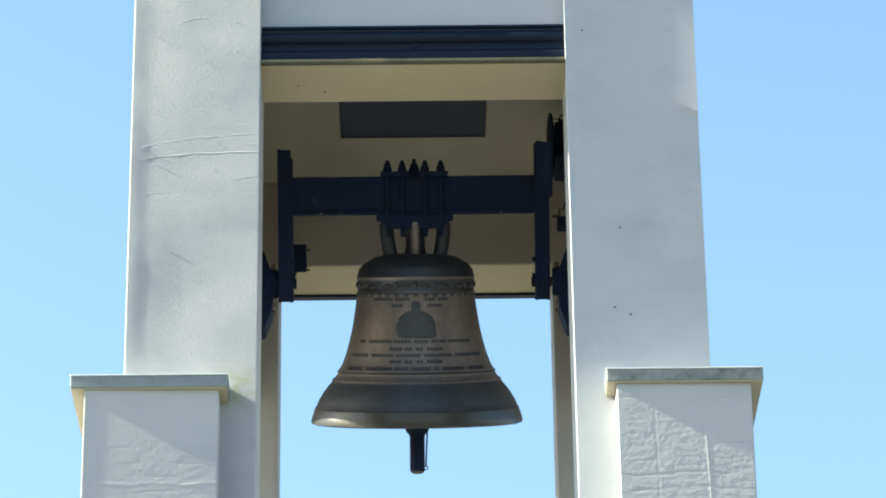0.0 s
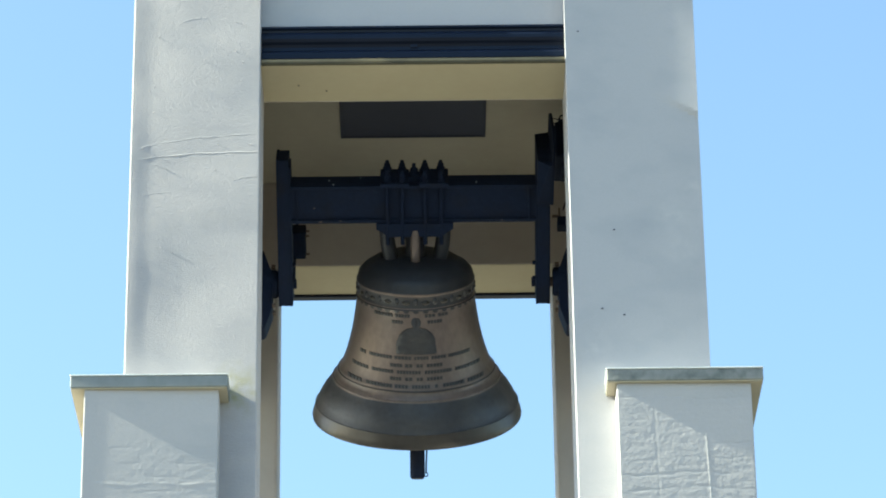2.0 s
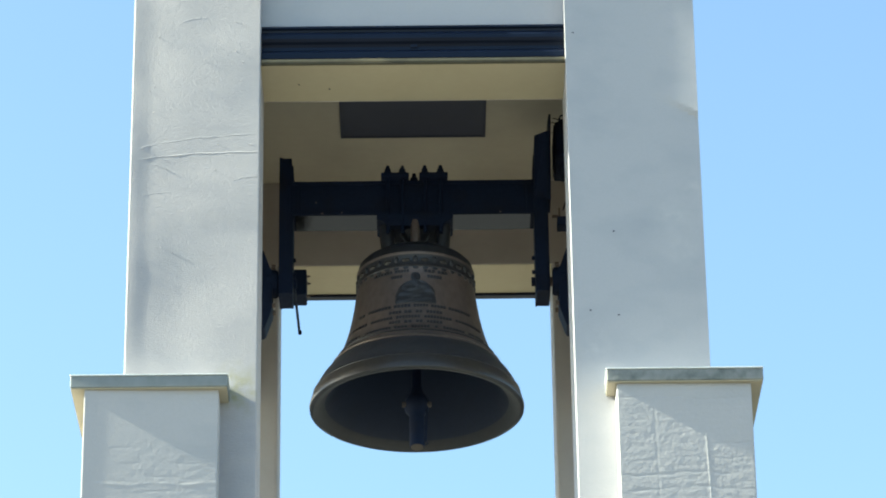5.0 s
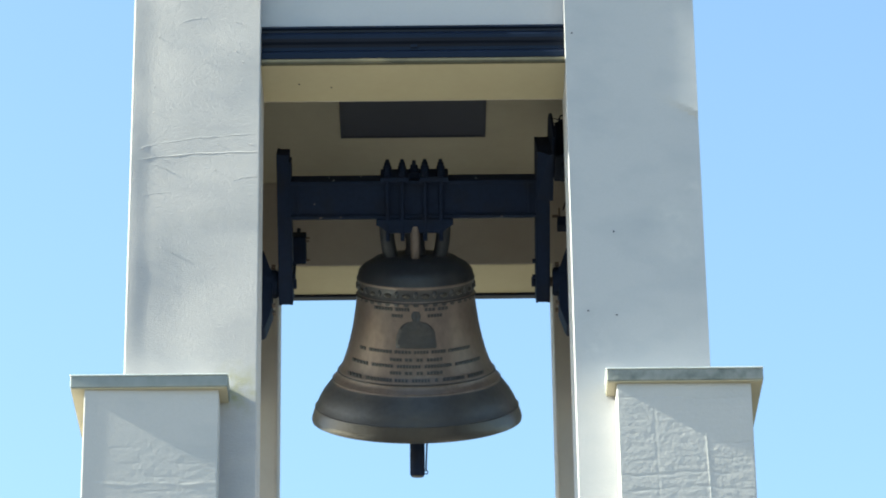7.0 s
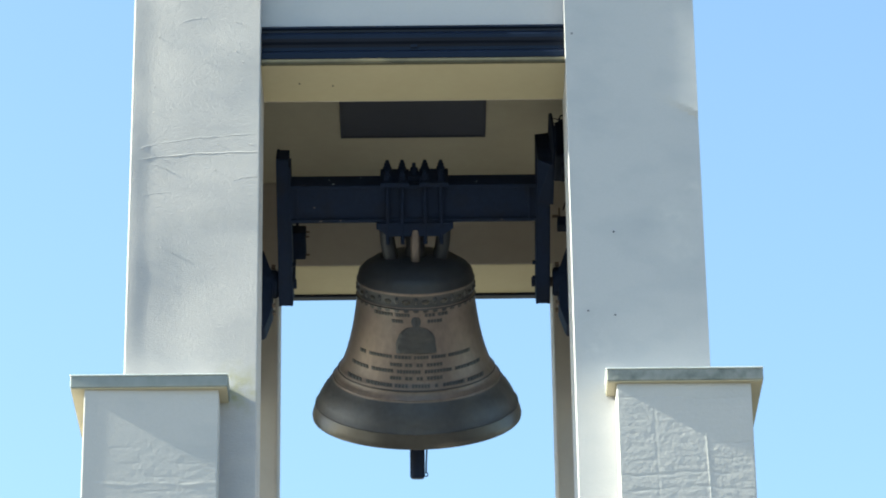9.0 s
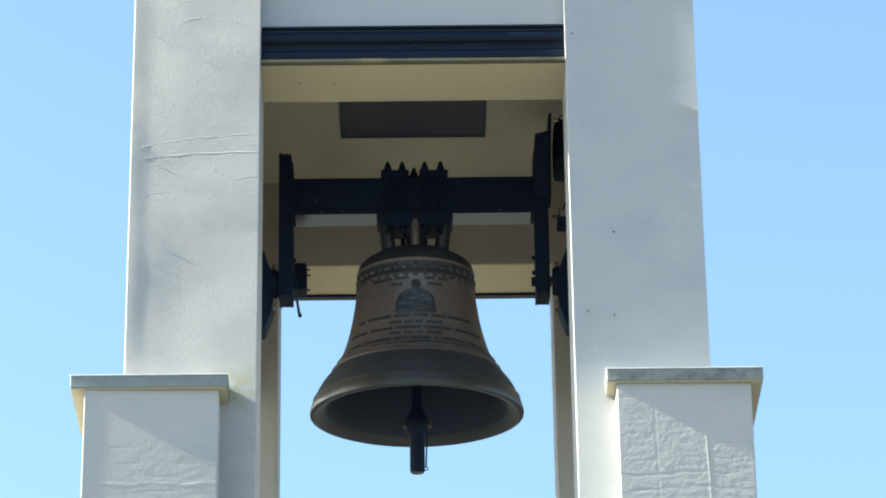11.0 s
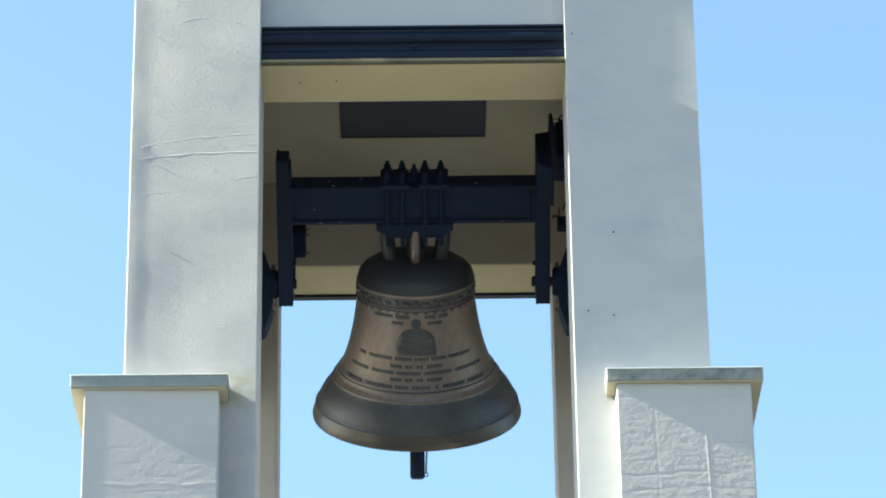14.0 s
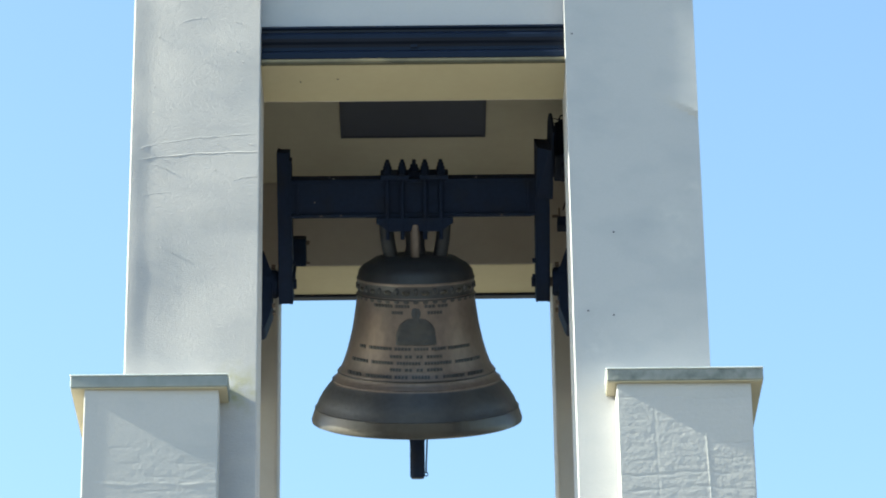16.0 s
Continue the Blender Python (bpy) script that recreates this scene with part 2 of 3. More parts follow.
def wall_face(x0, x1, depth, z0, z1, lean, nx=40, nz=70, corner=0.004):
    """An upright leg of the tower whose front is not quite plane: lean(u, z) gives its depth in metres at u metres from its left edge."""
    b = bmesh.new()
    xs = [x0, x0 + corner * 0.3, x0 + corner] + [x0 + corner + (x1 - x0 - 2 * corner) * i / nx for i in range(1, nx)] + [x1 - corner, x1 - corner * 0.3, x1]
    drop = [corner, corner * 0.3, 0] + [0] * (nx - 1) + [0, corner * 0.3, corner]
    zs = [z0] + [Z_SOFFIT - 2.1 + (z1 - Z_SOFFIT + 2.1) * i / nz for i in range(nz + 1)]
    grid = [[b.verts.new((x, lean(x - x0, z) + d, z)) for x, d in zip(xs, drop)] for z in zs]
    for r, s in zip(grid, grid[1:]):
        for i in range(len(xs) - 1):
            b.faces.new((r[i], r[i + 1], s[i + 1], s[i]))
    back = [[b.verts.new((x, depth, z)) for x in (x0, x1)] for z in (z0, z1)]
    left, right = [r[0] for r in grid], [r[-1] for r in grid]
    b.faces.new((back[0][0], back[0][1], back[1][1], back[1][0]))
    b.faces.new(left + [back[1][0], back[0][0]])
    b.faces.new(right + [back[1][1], back[0][1]])
    b.faces.new(grid[0] + [back[0][1], back[0][0]])
    b.faces.new(grid[-1] + [back[1][1], back[1][0]])
    return b


def ease(a, b, v):
    t = max(0.0, min(1.0, (v - a) / (b - a)))
    return t * t * (3 - 2 * t)


# ---- the ground ----
def ground():
    b = bmesh.new()
    edges = [-3000, -800, -200, -60, -20, -8, -3, 0, 3, 8, 20, 60, 200, 800, 3000]
    grid = [[b.verts.new((x, y, 0)) for x in edges] for y in edges]
    for r, s in zip(grid, grid[1:]):
        for i in range(len(edges) - 1):
            b.faces.new((r[i], r[i + 1], s[i + 1], s[i]))
    tagged(part("ground", b, GRAVEL), "pale sunlit gravel ground around the tower", "ground", kind="structure")


# ---- the tower ----
def tower():
    t = tagged(new("bell_tower"), "white plastered masonry bell tower with an open belfry", "bell tower", kind="structure")

    def left_lean(u, z):
        bands = 0.0
        for at, rise, deep, wide in ((7.485, 0.020, 0.0015, 0.015), (7.745, 0.025, 0.0012, 0.014), (7.60, 0.045, 0.0006, 0.020), (8.16, 0.010, 0.0007, 0.022), (8.33, -0.02, 0.0006, 0.018)):
            bands -= deep * math.tanh((z - at - rise * u - 0.004 * math.sin(11 * u + 9 * at)) / wide) * ease(0.02, 0.22, u)
        return 0.012 + bands - 0.028 * u - 0.0034 * (1 - ease(0.0, 0.085, u)) * (0.75 + 0.25 * math.sin(2.6 * z + 1.0)) + 0.0013 * math.sin(5.1 * z + 3 * u) + 0.0010 * math.sin(11 * z - 9 * u) + 0.0005 * math.sin(23 * z + 14 * u + 2 * math.sin(9 * u))

    def right_lean(u, z):
        away = 0.068 * u
        back = 0.068 * (min(u, 0.27) + max(0.0, min(u, 0.42) - 0.27) * (1 - 0.8 * (min(u, 0.42) - 0.27) / 0.15))
        foot = ease(7.0, 6.62, z)
        away += foot * (-0.110 * min(u, 0.15))
        w = ease(Z_SOFFIT - 0.235, Z_SOFFIT - 0.205, z - 0.55 * (0.485 - u))
        return away + (back - away) * w + 0.0006 * math.sin(4.3 * z + 5 * u)

    part("pillar", wall_face(-OUT, -JAMB, LEG, 0, Z_TOP, left_lean), ROUGH_PLASTER, t, "white pillar with scratched trowelled plaster", smooth=True, sharp=12)
    part("pillar", wall_face(JAMB, OUT + 0.011, LEG + 0.05, 0, Z_TOP, right_lean, nz=220, corner=0.0008), PLASTER, t, "white pillar with smooth plaster in shade", smooth=True, sharp=12)
    for x0, x1 in ((-OUT, -JAMB), (JAMB, OUT)):
        part("pillar", box(x0, x1, DEEP - LEG, DEEP, 0, Z_TOP, 0.01), BACK_PAINT, t, "darker greyish rear pillar")
    for s in (-1, 1):
        xa, xb = sorted((s * RECESS, s * (OUT - 0.03)))
        part("side_wall", box(xa, xb, LEG + 0.002, DEEP - LEG - 0.002, 7.552, Z_TOP - 0.01), SIDE, t, "grey weathered wall over the side opening")
        # hidden upright, added to stop sun from reaching the rear pillar
        ja, jb = sorted((s * (OUT - 0.032), s * 0.92))
        part("sun_stop", box(ja, jb, DEEP - LEG - 0.07, DEEP - LEG - 0.003, 5.9, 7.550), SIDE, t)
        part("parapet", box(xa, xb, LEG + 0.002, DEEP - LEG - 0.002, 0, 5.9), SIDE, t)
    for y0, y1 in ((0.07, LEG), (DEEP - LEG, DEEP - 0.03)):
        sp = part("lintel", box(-JAMB - 0.002, JAMB + 0.002, y0, y1, Z_SOFFIT + 0.004, Z_TOP), PLASTER, t, "white plastered lintel wall over the opening")
        part("soffit", box(-JAMB, JAMB, y0 - 0.050 if y0 < 1 else y0, y1 if y0 < 1 else y1 + 0.03, Z_SOFFIT - 0.001, Z_SOFFIT + (0.014 if y0 < 1 else 0.0035), 0.001), CREAM, sp, "cream painted soffit board")
        inner = (y1 + 0.003, y1 + 0.007) if y0 < 1 else (y0 - 0.007, y0 - 0.003)
        part("inner_face", box(-RECESS, RECESS, inner[0], inner[1], Z_SOFFIT + 0.0005, Z_CEILING), INNER, sp, "brownish weathered inner lintel face")
    # dark ribbed flashing along the foot of the front wall, and its fellow at the back
    ribs = [(0.050, 0.166), (0.016, 0.166), (0.012, 0.161), (0.012, 0.155), (0.022, 0.151), (0.024, 0.143), (0.016, 0.134), (0.010, 0.122), (0.010, 0.108), (0.016, 0.098), (0.026, 0.091), (0.032, 0.082), (0.032, 0.068),
            (0.024, 0.060), (0.016, 0.054), (0.012, 0.045), (0.012, 0.024), (0.022, 0.018), (0.048, 0.018)]
    part("moulding", prism([(y + 0.018, Z_SOFFIT + 0.013 + z) for y, z in ribs], "x", -JAMB + 0.001, JAMB - 0.001), FLASHING, t, "dark ribbed metal drip moulding")
    part("moulding_joint", box(-0.010, 0.018, 0.045, 0.056, Z_SOFFIT + 0.088, Z_SOFFIT + 0.125, 0.003), FLASHING, t, "dark lapped joint of the moulding")
    part("drip_lip", box(-JAMB + 0.001, JAMB - 0.001, 0.022, 0.034, Z_SOFFIT + 0.0245, Z_SOFFIT + 0.0295, 0.002), EDGE_BROWN, t, "thin brown drip lip")
    part("edge_strip", box(-JAMB + 0.002, JAMB - 0.002, 0.011, 0.021, Z_SOFFIT + 0.0105, Z_SOFFIT + 0.0235, 0.002), EDGE_BROWN, t, "brown edge strip of the soffit board")
    # dark brown bar that draws the shadow line below the edge strip
    part("shadow_gap", box(-JAMB + 0.002, JAMB - 0.002, 0.009, 0.019, Z_SOFFIT - 0.0005, Z_SOFFIT + 0.0085, 0.001), GAP_BROWN, t, "thin dark strip for the shade under the edge strip")
    part("moulding", box(-JAMB + 0.001, JAMB - 0.001, DEEP - 0.028, DEEP + 0.012, Z_SOFFIT - 0.013, Z_SOFFIT + 0.16, 0.004), FLASHING, t)
    # slab added below the view; hides sunlit ground from the beam's underside
    part("unseen_slab", box(-JAMB + 0.001, JAMB - 0.001, 0.02, DEEP - 0.02, 5.55, 5.70), SIDE, t)
    part("roof", box(-OUT - 0.05, OUT + 0.05, -0.05, DEEP + 0.05, Z_TOP, Z_TOP + 0.08, 0.01), CAP, t)
    # nibs of plaster that throw long shadows in the grazing light
    nibs = bmesh.new()
    for x, z in ((-0.793, 0.015), (-0.647, 0.003), (-0.983, -0.093), (-0.998, -0.113), (-0.981, -0.203), (-1.02, -0.356), (-0.736, -0.345), (-0.615, -0.349), (-0.969, -0.424), (-0.93, -0.444), (-0.747, -0.452),
                 (-1.048, -0.456), (-1.047, -0.489), (-0.942, -0.77), (-0.90, -0.79), (-0.99, -0.823), (-1.015, -0.85), (-1.01, -0.875), (-0.96, -1.19), (-0.675, 0.18), (-0.967, 0.12), (-0.672, 0.05)):
        nib = lathe([(0.0001, 0.0054), (0.0011, 0.0042), (0.0017, -0.003)], 7, "y")
        bmesh.ops.scale(nib, vec=(1, -1, 1), verts=nib.verts)
        merge(nibs, moved(nib, x, left_lean(x + OUT, Z_SOFFIT + z), Z_SOFFIT + z))
    for x0, x1, z, rise, sway in ((-1.022, -0.585, -0.348, 0.053, 0.007), (-1.018, -0.585, -0.399, 0.026, 0.006), (-1.015, -0.91, -0.552, 0.015, 0.004), (-0.68, -0.585, -0.50, 0.022, 0.004), (-0.88, -0.79, 0.185, 0.02, 0.004)):
        pts = []
        for i in range(21):
            f = i / 20
            x, h = x0 + (x1 - x0) * f, Z_SOFFIT + z + rise * f + sway * math.sin(4.4 * f) + 0.25 * sway * math.sin(19 * f + 7 * x0)
            pts.append((x, left_lean(x + OUT, h) + 0.00462 + 0.0002 * math.sin(23 * f + 5 * z), h))
        tube(pts, 0.0052, 12, nibs)
    part("plaster_nibs", nibs, ROUGH_PLASTER, t, "small hard nibs and trowel ridges in the plaster", smooth=True)
    # added above the view to keep sun off the upper right jamb
    part("shade_block", box(-0.66, -0.583, -0.058, 0.02, 8.496, 8.862, 0.002), PLASTER, t, "small unseen block added to shade the right jamb")
    ceiling = tagged(part("ceiling", box(-RECESS, RECESS, LEG, DEEP - LEG, Z_CEILING, Z_CEILING + 0.1), CEILING_PAINT), "brownish painted belfry ceiling with a dark hatch", "ceiling", kind="structure")
    h = tagged(new("ceiling_hatch"), "dark closed hatch panel set in the ceiling", "hatch")
    part("panel", box(-0.30, 0.292, 0.76, 1.343, Z_CEILING - 0.006, Z_CEILING - 0.002, 0.0008), HATCH, h)
    fr = bmesh.new()
    for a in ((-0.307, 0.299, 1.338, 1.350), (-0.307, 0.299, 0.75, 0.762), (-0.307, -0.295, 0.762, 1.345), (0.287, 0.299, 0.762, 1.345)):
        box(*a, Z_CEILING - 0.009, Z_CEILING - 0.001, 0.001, fr)
    part("frame", fr, HATCH, h)
    return t


def pier(x0, x1, t):
    """A buttress at the corner of the tower with a sheet-covered cap; brick courses show through its thick uneven paint."""
    left = x0 < 0
    ztop = 6.754 if left else 6.760

    def front(u, z):
        low = ease(6.60, 6.48, z)
        row = z / 0.0585 + 0.35 * noise.noise(Vector((6 * u, 3 * z, 1.7))) + 0.12 * noise.noise(Vector((25 * u, 12 * z, 7.7)))
        f = row - math.floor(row)
        bed = math.exp(-((f - 0.5) / 0.085) ** 2) * max(0.0, 0.25 + 1.5 * noise.noise(Vector((7 * u, 9 * z, 8.3 + x0))))
        col = u / 0.125 + 0.5 * (math.floor(row + 0.5) % 2) + 0.10 * noise.noise(Vector((3 * u, 30 * z, 4.1)))
        g = col - math.floor(col)
        head = math.exp(-((g - 0.5) / 0.045) ** 2) * max(0.0, 0.2 + 1.2 * noise.noise(Vector((9 * u, 9 * z, 2.9 + x0))))
        lump = noise.noise(Vector((22 * u, 58 * z, 3.0 + x0))) + 0.55 * noise.noise(Vector((60 * u, 130 * z, 6.0))) + 0.3 * noise.noise(Vector((170 * u, 200 * z, 9.0)))
        grit = noise.noise(Vector((240 * u, 60 * z, 5.0))) + noise.noise(Vector((90 * u, 330 * z, 15.0)))
        much = (0.07 + 0.15 * low * ease(0.06, 0.20, u)) if left else 0.19 + 0.19 * ease(0.0, 0.05, u)
        turn = (0.066 * min(u, 0.05) + 0.024 * max(0.0, u - 0.05) - 0.009) if left else 0.012 * (u - 0.24)
        if not left:
            turn -= 0.0009 * math.exp(-((u - 0.315 - 0.03 * (6.55 - z) - 0.002 * noise.noise(Vector((0.0, 40 * z, 2.0)))) / 0.0028) ** 2) * ease(6.565, 6.54, z)
            turn += 0.0003 * math.exp(-((u - 0.135 - 0.003 * math.sin(14 * z)) / 0.004) ** 2)
        else:
            turn -= 0.0013 * math.exp(-((z - 6.385 - 0.004 * math.sin(30 * u)) / 0.006) ** 2) * ease(0.02, 0.06, u) * max(0.0, 0.4 + noise.noise(Vector((14 * u, 1.0, 5.0))))
        return -0.115 + turn + much * (0.0024 * bed + 0.0007 * head - 0.0012 * lump - 0.00035 * grit)
    p = part("pier", wall_face(x0, x1, 0.85, 0, ztop - 0.005, front, nx=200, nz=260, corner=0.003), PIER_PLASTER, t, "white painted brick corner pier", smooth=True, sharp=40)
    a, c = (0.051, 0.034) if left else (0.036, 0.044)
    part("cap_slab", box(x0 - a + 0.003, x1 + c - 0.003, -0.131, 0.90, ztop - 0.0045, ztop - 0.0005, 0.001), CAP_CREAM, p, "cream underside board of the cap")
    part("cap", box(x0 - a, x1 + c, -0.134, 0.905, ztop, ztop + 0.044, 0.003), CAP if left else CAP_STAINED, p, "grey weathered sheet-metal cap")
    part("drip_edge", box(x0 - a - 0.002, x1 + c + 0.002, -0.137, 0.91, ztop + 0.044, ztop + 0.050, 0.002), EDGE_SHEET, p, "bright folded edge of the cap sheet")


# ---- the bell ----
PROFILE = [(20, 52), (40, 51), (60, 49), (73, 46), (79, 41.5), (92, 34), (100.5, 25), (103, 14), (104.5, 12), (104.5, 9), (103, 7), (103, -14), (104.5, -16), (104.5, -18.5), (104, -21), (106.5, -39), (109.5, -59),
           (113, -79), (117.5, -99), (123, -119), (130, -139), (135, -149), (137.5, -151), (138.5, -154), (138.5, -157), (144, -165), (147, -167), (148.5, -170), (150, -173), (156, -180), (166, -193), (174, -207),
           (178, -217), (180, -219), (181.3, -223), (184.6, -233), (187, -241.5), (186.4, -246), (180, -248.5), (172, -246), (160, -235), (148, -215), (136, -190), (120, -150), (106, -100), (94, -40), (88, 5), (80, 20), (66, 32), (45, 40), (22, 44), (0, 45)]
OUTER = [(h, r) for r, h in PROFILE[:37]]


def bell_radius(h):
    for (h1, r1), (h2, r2) in zip(OUTER, OUTER[1:]):
        if h2 <= h <= h1:
            return r1 + (r2 - r1) * (h1 - h) / (h1 - h2 + 1e-9)
    return 100


def on_bell(x, h, out=0.0):
    """A point of the bell's skin facing the front: x units across, h units up, raised by out."""
    r = bell_radius(h)
    a = math.asin(max(-0.999, min(0.999, x / r)))
    return Vector(((r + out) * math.sin(a), -(r + out) * math.cos(a), h)) * U


def raised(outline, out=1.0, bm=None):
    """A low relief on the bell's skin from a closed outline of (x, h)."""
    b = bmesh.new()
    lo = [b.verts.new(on_bell(x, h, -0.6)) for x, h in outline]
    hi = [b.verts.new(on_bell(x, h, out)) for x, h in outline]
    for i in range(len(lo)):
        j = (i + 1) % len(lo)
        b.faces.new((lo[i], lo[j], hi[j], hi[i]))
    mid = b.verts.new(on_bell(sum(q[0] for q in outline) / len(outline), sum(q[1] for q in outline) / len(outline), out * 1.3))
    for i in range(len(hi)):
        b.faces.new((hi[i], hi[(i + 1) % len(hi)], mid))
    return b if bm is None else merge(bm, b)


def text_bars(words, h, tall, bm):
    """Illegible raised lettering as plain bars: (from, to) in units across, at height h."""
    for a, c in words:
        n = max(1, round((c - a) / 5.6))
        for i in range(n):
            xa, xb = a + (c - a) * i / n, a + (c - a) * (i + 0.80) / n
            raised([(xa, h - tall / 2), (xb, h - tall / 2), (xb, h + tall / 2), (xa, h + tall / 2)], 1.5, bm)
    return bm


def swinging_bell():
    top = tagged(new("church_bell"), "bronze church bell swinging on a dark steel yoke", "bell")
    body = part("bell_body", lathe([(r * U, h * U) for r, h in PROFILE], 112), BRONZE, top, "brown bronze bell with raised bands and an inside coloured dark for shade", smooth=True)
    body.data.materials.append(PATINA)
    body.data.materials.append(INSIDE_SHADE)
    body.data.materials.append(LIP)
    body.data.materials.append(LIP_RING)
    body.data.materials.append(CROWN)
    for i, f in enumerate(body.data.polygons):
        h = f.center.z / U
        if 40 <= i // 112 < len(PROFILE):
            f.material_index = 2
        elif 37 <= i // 112 < 40:
            f.material_index = 3
        elif h < -219:
            f.material_index = 4
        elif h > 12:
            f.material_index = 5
        elif -15 < h < 8 or h < -173:
            f.material_index = 1
    # darker bands: shoulder frieze, lower bow and lip ring
    n = 38
    for i in range(n):
        a = 2 * math.pi * i / n
        lump = lathe([(0.0, 3.2 * U), (3.4 * U, 2.4 * U), (5.6 * U, 0), (6.2 * U, -1.5 * U)], 10, "y")
        bmesh.ops.scale(lump, vec=(1.3, -1, 0.75) if i % 2 else (0.75, -1, 1.15), verts=lump.verts)
        moved(lump, 0, -103.2 * U, (-4 if i % 2 else -2) * U)
        bmesh.ops.rotate(lump, matrix=Matrix.Rotation(a, 3, "Z"), verts=lump.verts)
        if i % 2:
            part("rosette", lump, LIP_RING, body, smooth=True)
        else:
            part("leaf", lump, PATINA, body, smooth=True)
        drop = lathe([(0.0, 1.4 * U), (2.0 * U, 1.0 * U), (3.0 * U, -1.5 * U)], 6, "y")
        bmesh.ops.scale(drop, vec=(2.3, -1, 1.8), verts=drop.verts)
        moved(drop, 0, -104 * U, -19.5 * U)
        bmesh.ops.rotate(drop, matrix=Matrix.Rotation(a, 3, "Z"), verts=drop.verts)
        part("leaf_tip", drop, PATINA, body, smooth=True)
    for i, (r, h, w) in enumerate(((103.4, 10.5, 1.3), (104.6, -17, 1.3), (139.2, -155, 1.4), (148.6, -169, 1.3), (180.2, -220, 1.2))):
        ring = lathe([(r * U, (h + w) * U), ((r + w) * U, h * U), (r * U, (h - w) * U), ((r - 2) * U, h * U)], 112, closed=True)
        part("ring", ring, BRONZE if i == 3 else PATINA, body, smooth=True)
    # a plain arched relief plaque with a small boss on top
    rel = bmesh.new()
    cols, lines = 14, 26
    grid = []
    for i in range(lines + 1):
        h = -95 + 66 * i / lines
        w = 37 if h < -81 else (37 * math.sqrt(max(0.0, 1 - ((h + 81) / 36) ** 2)) if h < -48 else 9 * math.sqrt(max(0.02, 1 - ((h + 39) / 10.5) ** 2)))
        w = max(w, 3.0)
        row = []
        for j in range(cols + 1):
            x = -w + 2 * w * j / cols
            rim = i in (0, lines) or j in (0, cols)
            lump = noise.noise(Vector((x * 0.11, h * 0.11, 3.3))) + 0.6 * noise.noise(Vector((x * 0.25, h * 0.25, 9.1)))
            row.append(rel.verts.new(on_bell(x, h, -0.8 if rim else 1.5 + 2.2 * max(-0.5, lump))))
        grid.append(row)
    for r, q in zip(grid, grid[1:]):
        for j in range(cols):
            rel.faces.new((r[j], r[j + 1], q[j + 1], q[j]))
    part("relief", rel, PATINA, body, "dark arched relief plaque", smooth=True)
    rows = [(-27, 5.2, [(-72, -40), (-36, -10), (15, 34), (38, 56)]), (-38, 5.2, [(-42, -22), (20, 46)]),
            (-100, 5.2, [(-98, -88), (-82, -42), (-38, -8), (-4, 22), (26, 52), (56, 94)]), (-113, 5.2, [(-46, -24), (-20, -6), (0, 12), (18, 46)]),
            (-124, 5.2, [(-112, -84), (-78, -40), (-34, 8), (14, 62), (68, 112)]), (-135, 5.2, [(-46, -26), (-20, -6), (0, 12), (18, 46)]),
            (-147, 5.2, [(-120, -96), (-88, -42), (-38, -14), (-8, 24), (32, 38), (46, 84), (90, 118)])]
    for h, tall, words in rows:
        for word in words:
            part("lettering_bar", text_bars([word], h, tall, bmesh.new()), PATINA, body, "dark bar of raised illegible lettering")
    # crown loops that hang the bell from its yoke
    for a in (0, 78, 102, 180, 258, 282):
        c, s = math.sin(radians(a)), -math.cos(radians(a))
        side = a % 180 != 0
        path = []
        for i in range(9):
            f = i / 8
            r = (43 + 9 * f + 2 * math.sin(math.pi * f)) if side else (40 - 4 * f + 5 * math.sin(math.pi * f))
            path.append((r * c * U, r * s * U * (1.0 if side else 0.8), (44 + 62 * f) * U))
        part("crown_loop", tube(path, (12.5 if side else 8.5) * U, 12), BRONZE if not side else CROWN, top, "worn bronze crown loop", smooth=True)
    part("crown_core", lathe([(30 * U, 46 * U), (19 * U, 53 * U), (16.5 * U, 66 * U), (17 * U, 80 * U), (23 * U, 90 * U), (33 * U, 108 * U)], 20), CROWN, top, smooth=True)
    # yoke beam: a channel with flanges
    b = box(-217 * U, 212.5 * U, -27 * U, 27 * U, 126 * U, 183 * U)
    box(-217 * U, 212.5 * U, -31 * U, 33 * U, 182 * U, 188.5 * U, 1.2 * U, b)
    box(-217 * U, 212.5 * U, -31 * U, 33 * U, 121 * U, 127.5 * U, 1.2 * U, b)
    beam = part("yoke_beam", b, STEEL, top, "dark painted steel yoke beam")
    for xa, xb in ((-213, -58), (56, 206)):
        part("underside_plate", box(xa * U, xb * U, -29.5 * U, 31.5 * U, 120.2 * U, 121.4 * U, 0.4 * U), GALVANISED, beam, "grey bare metal plate under the beam")
    for x in (-206, 200):
        part("stiffener", box((x - 2) * U, (x + 2) * U, -31 * U, 32 * U, 127 * U, 182 * U, 0.6 * U), STEEL, beam)
    # flaked paint on the flanges
    for x, y, h, w in ((-142, -22, 188.7, 1.8), (-150, 5, 188.7, 1.0), (108, -12, 188.7, 1.3), (-95, 18, 188.7, 0.9)):
        part("paint_flake", box((x - w) * U, (x + w) * U, (y - 0.7) * U, (y + 0.7) * U, h * U, (h + 0.7) * U, 0.2 * U), EDGE_SHEET, beam, "pale flake of lifted paint")
    for x, h, w in ((-165, 124, 2.2), (-130, 125, 1.4), (152, 124, 1.6), (-176, 148, 1.5)):
        part("paint_flake", box((x - w) * U, (x + w) * U, -31.6 * U if h < 130 else -27.6 * U, -30.8 * U if h < 130 else -26.8 * U, (h - 1) * U, (h + 1) * U, 0.2 * U), RUST, beam, "rusty spot in the paint")
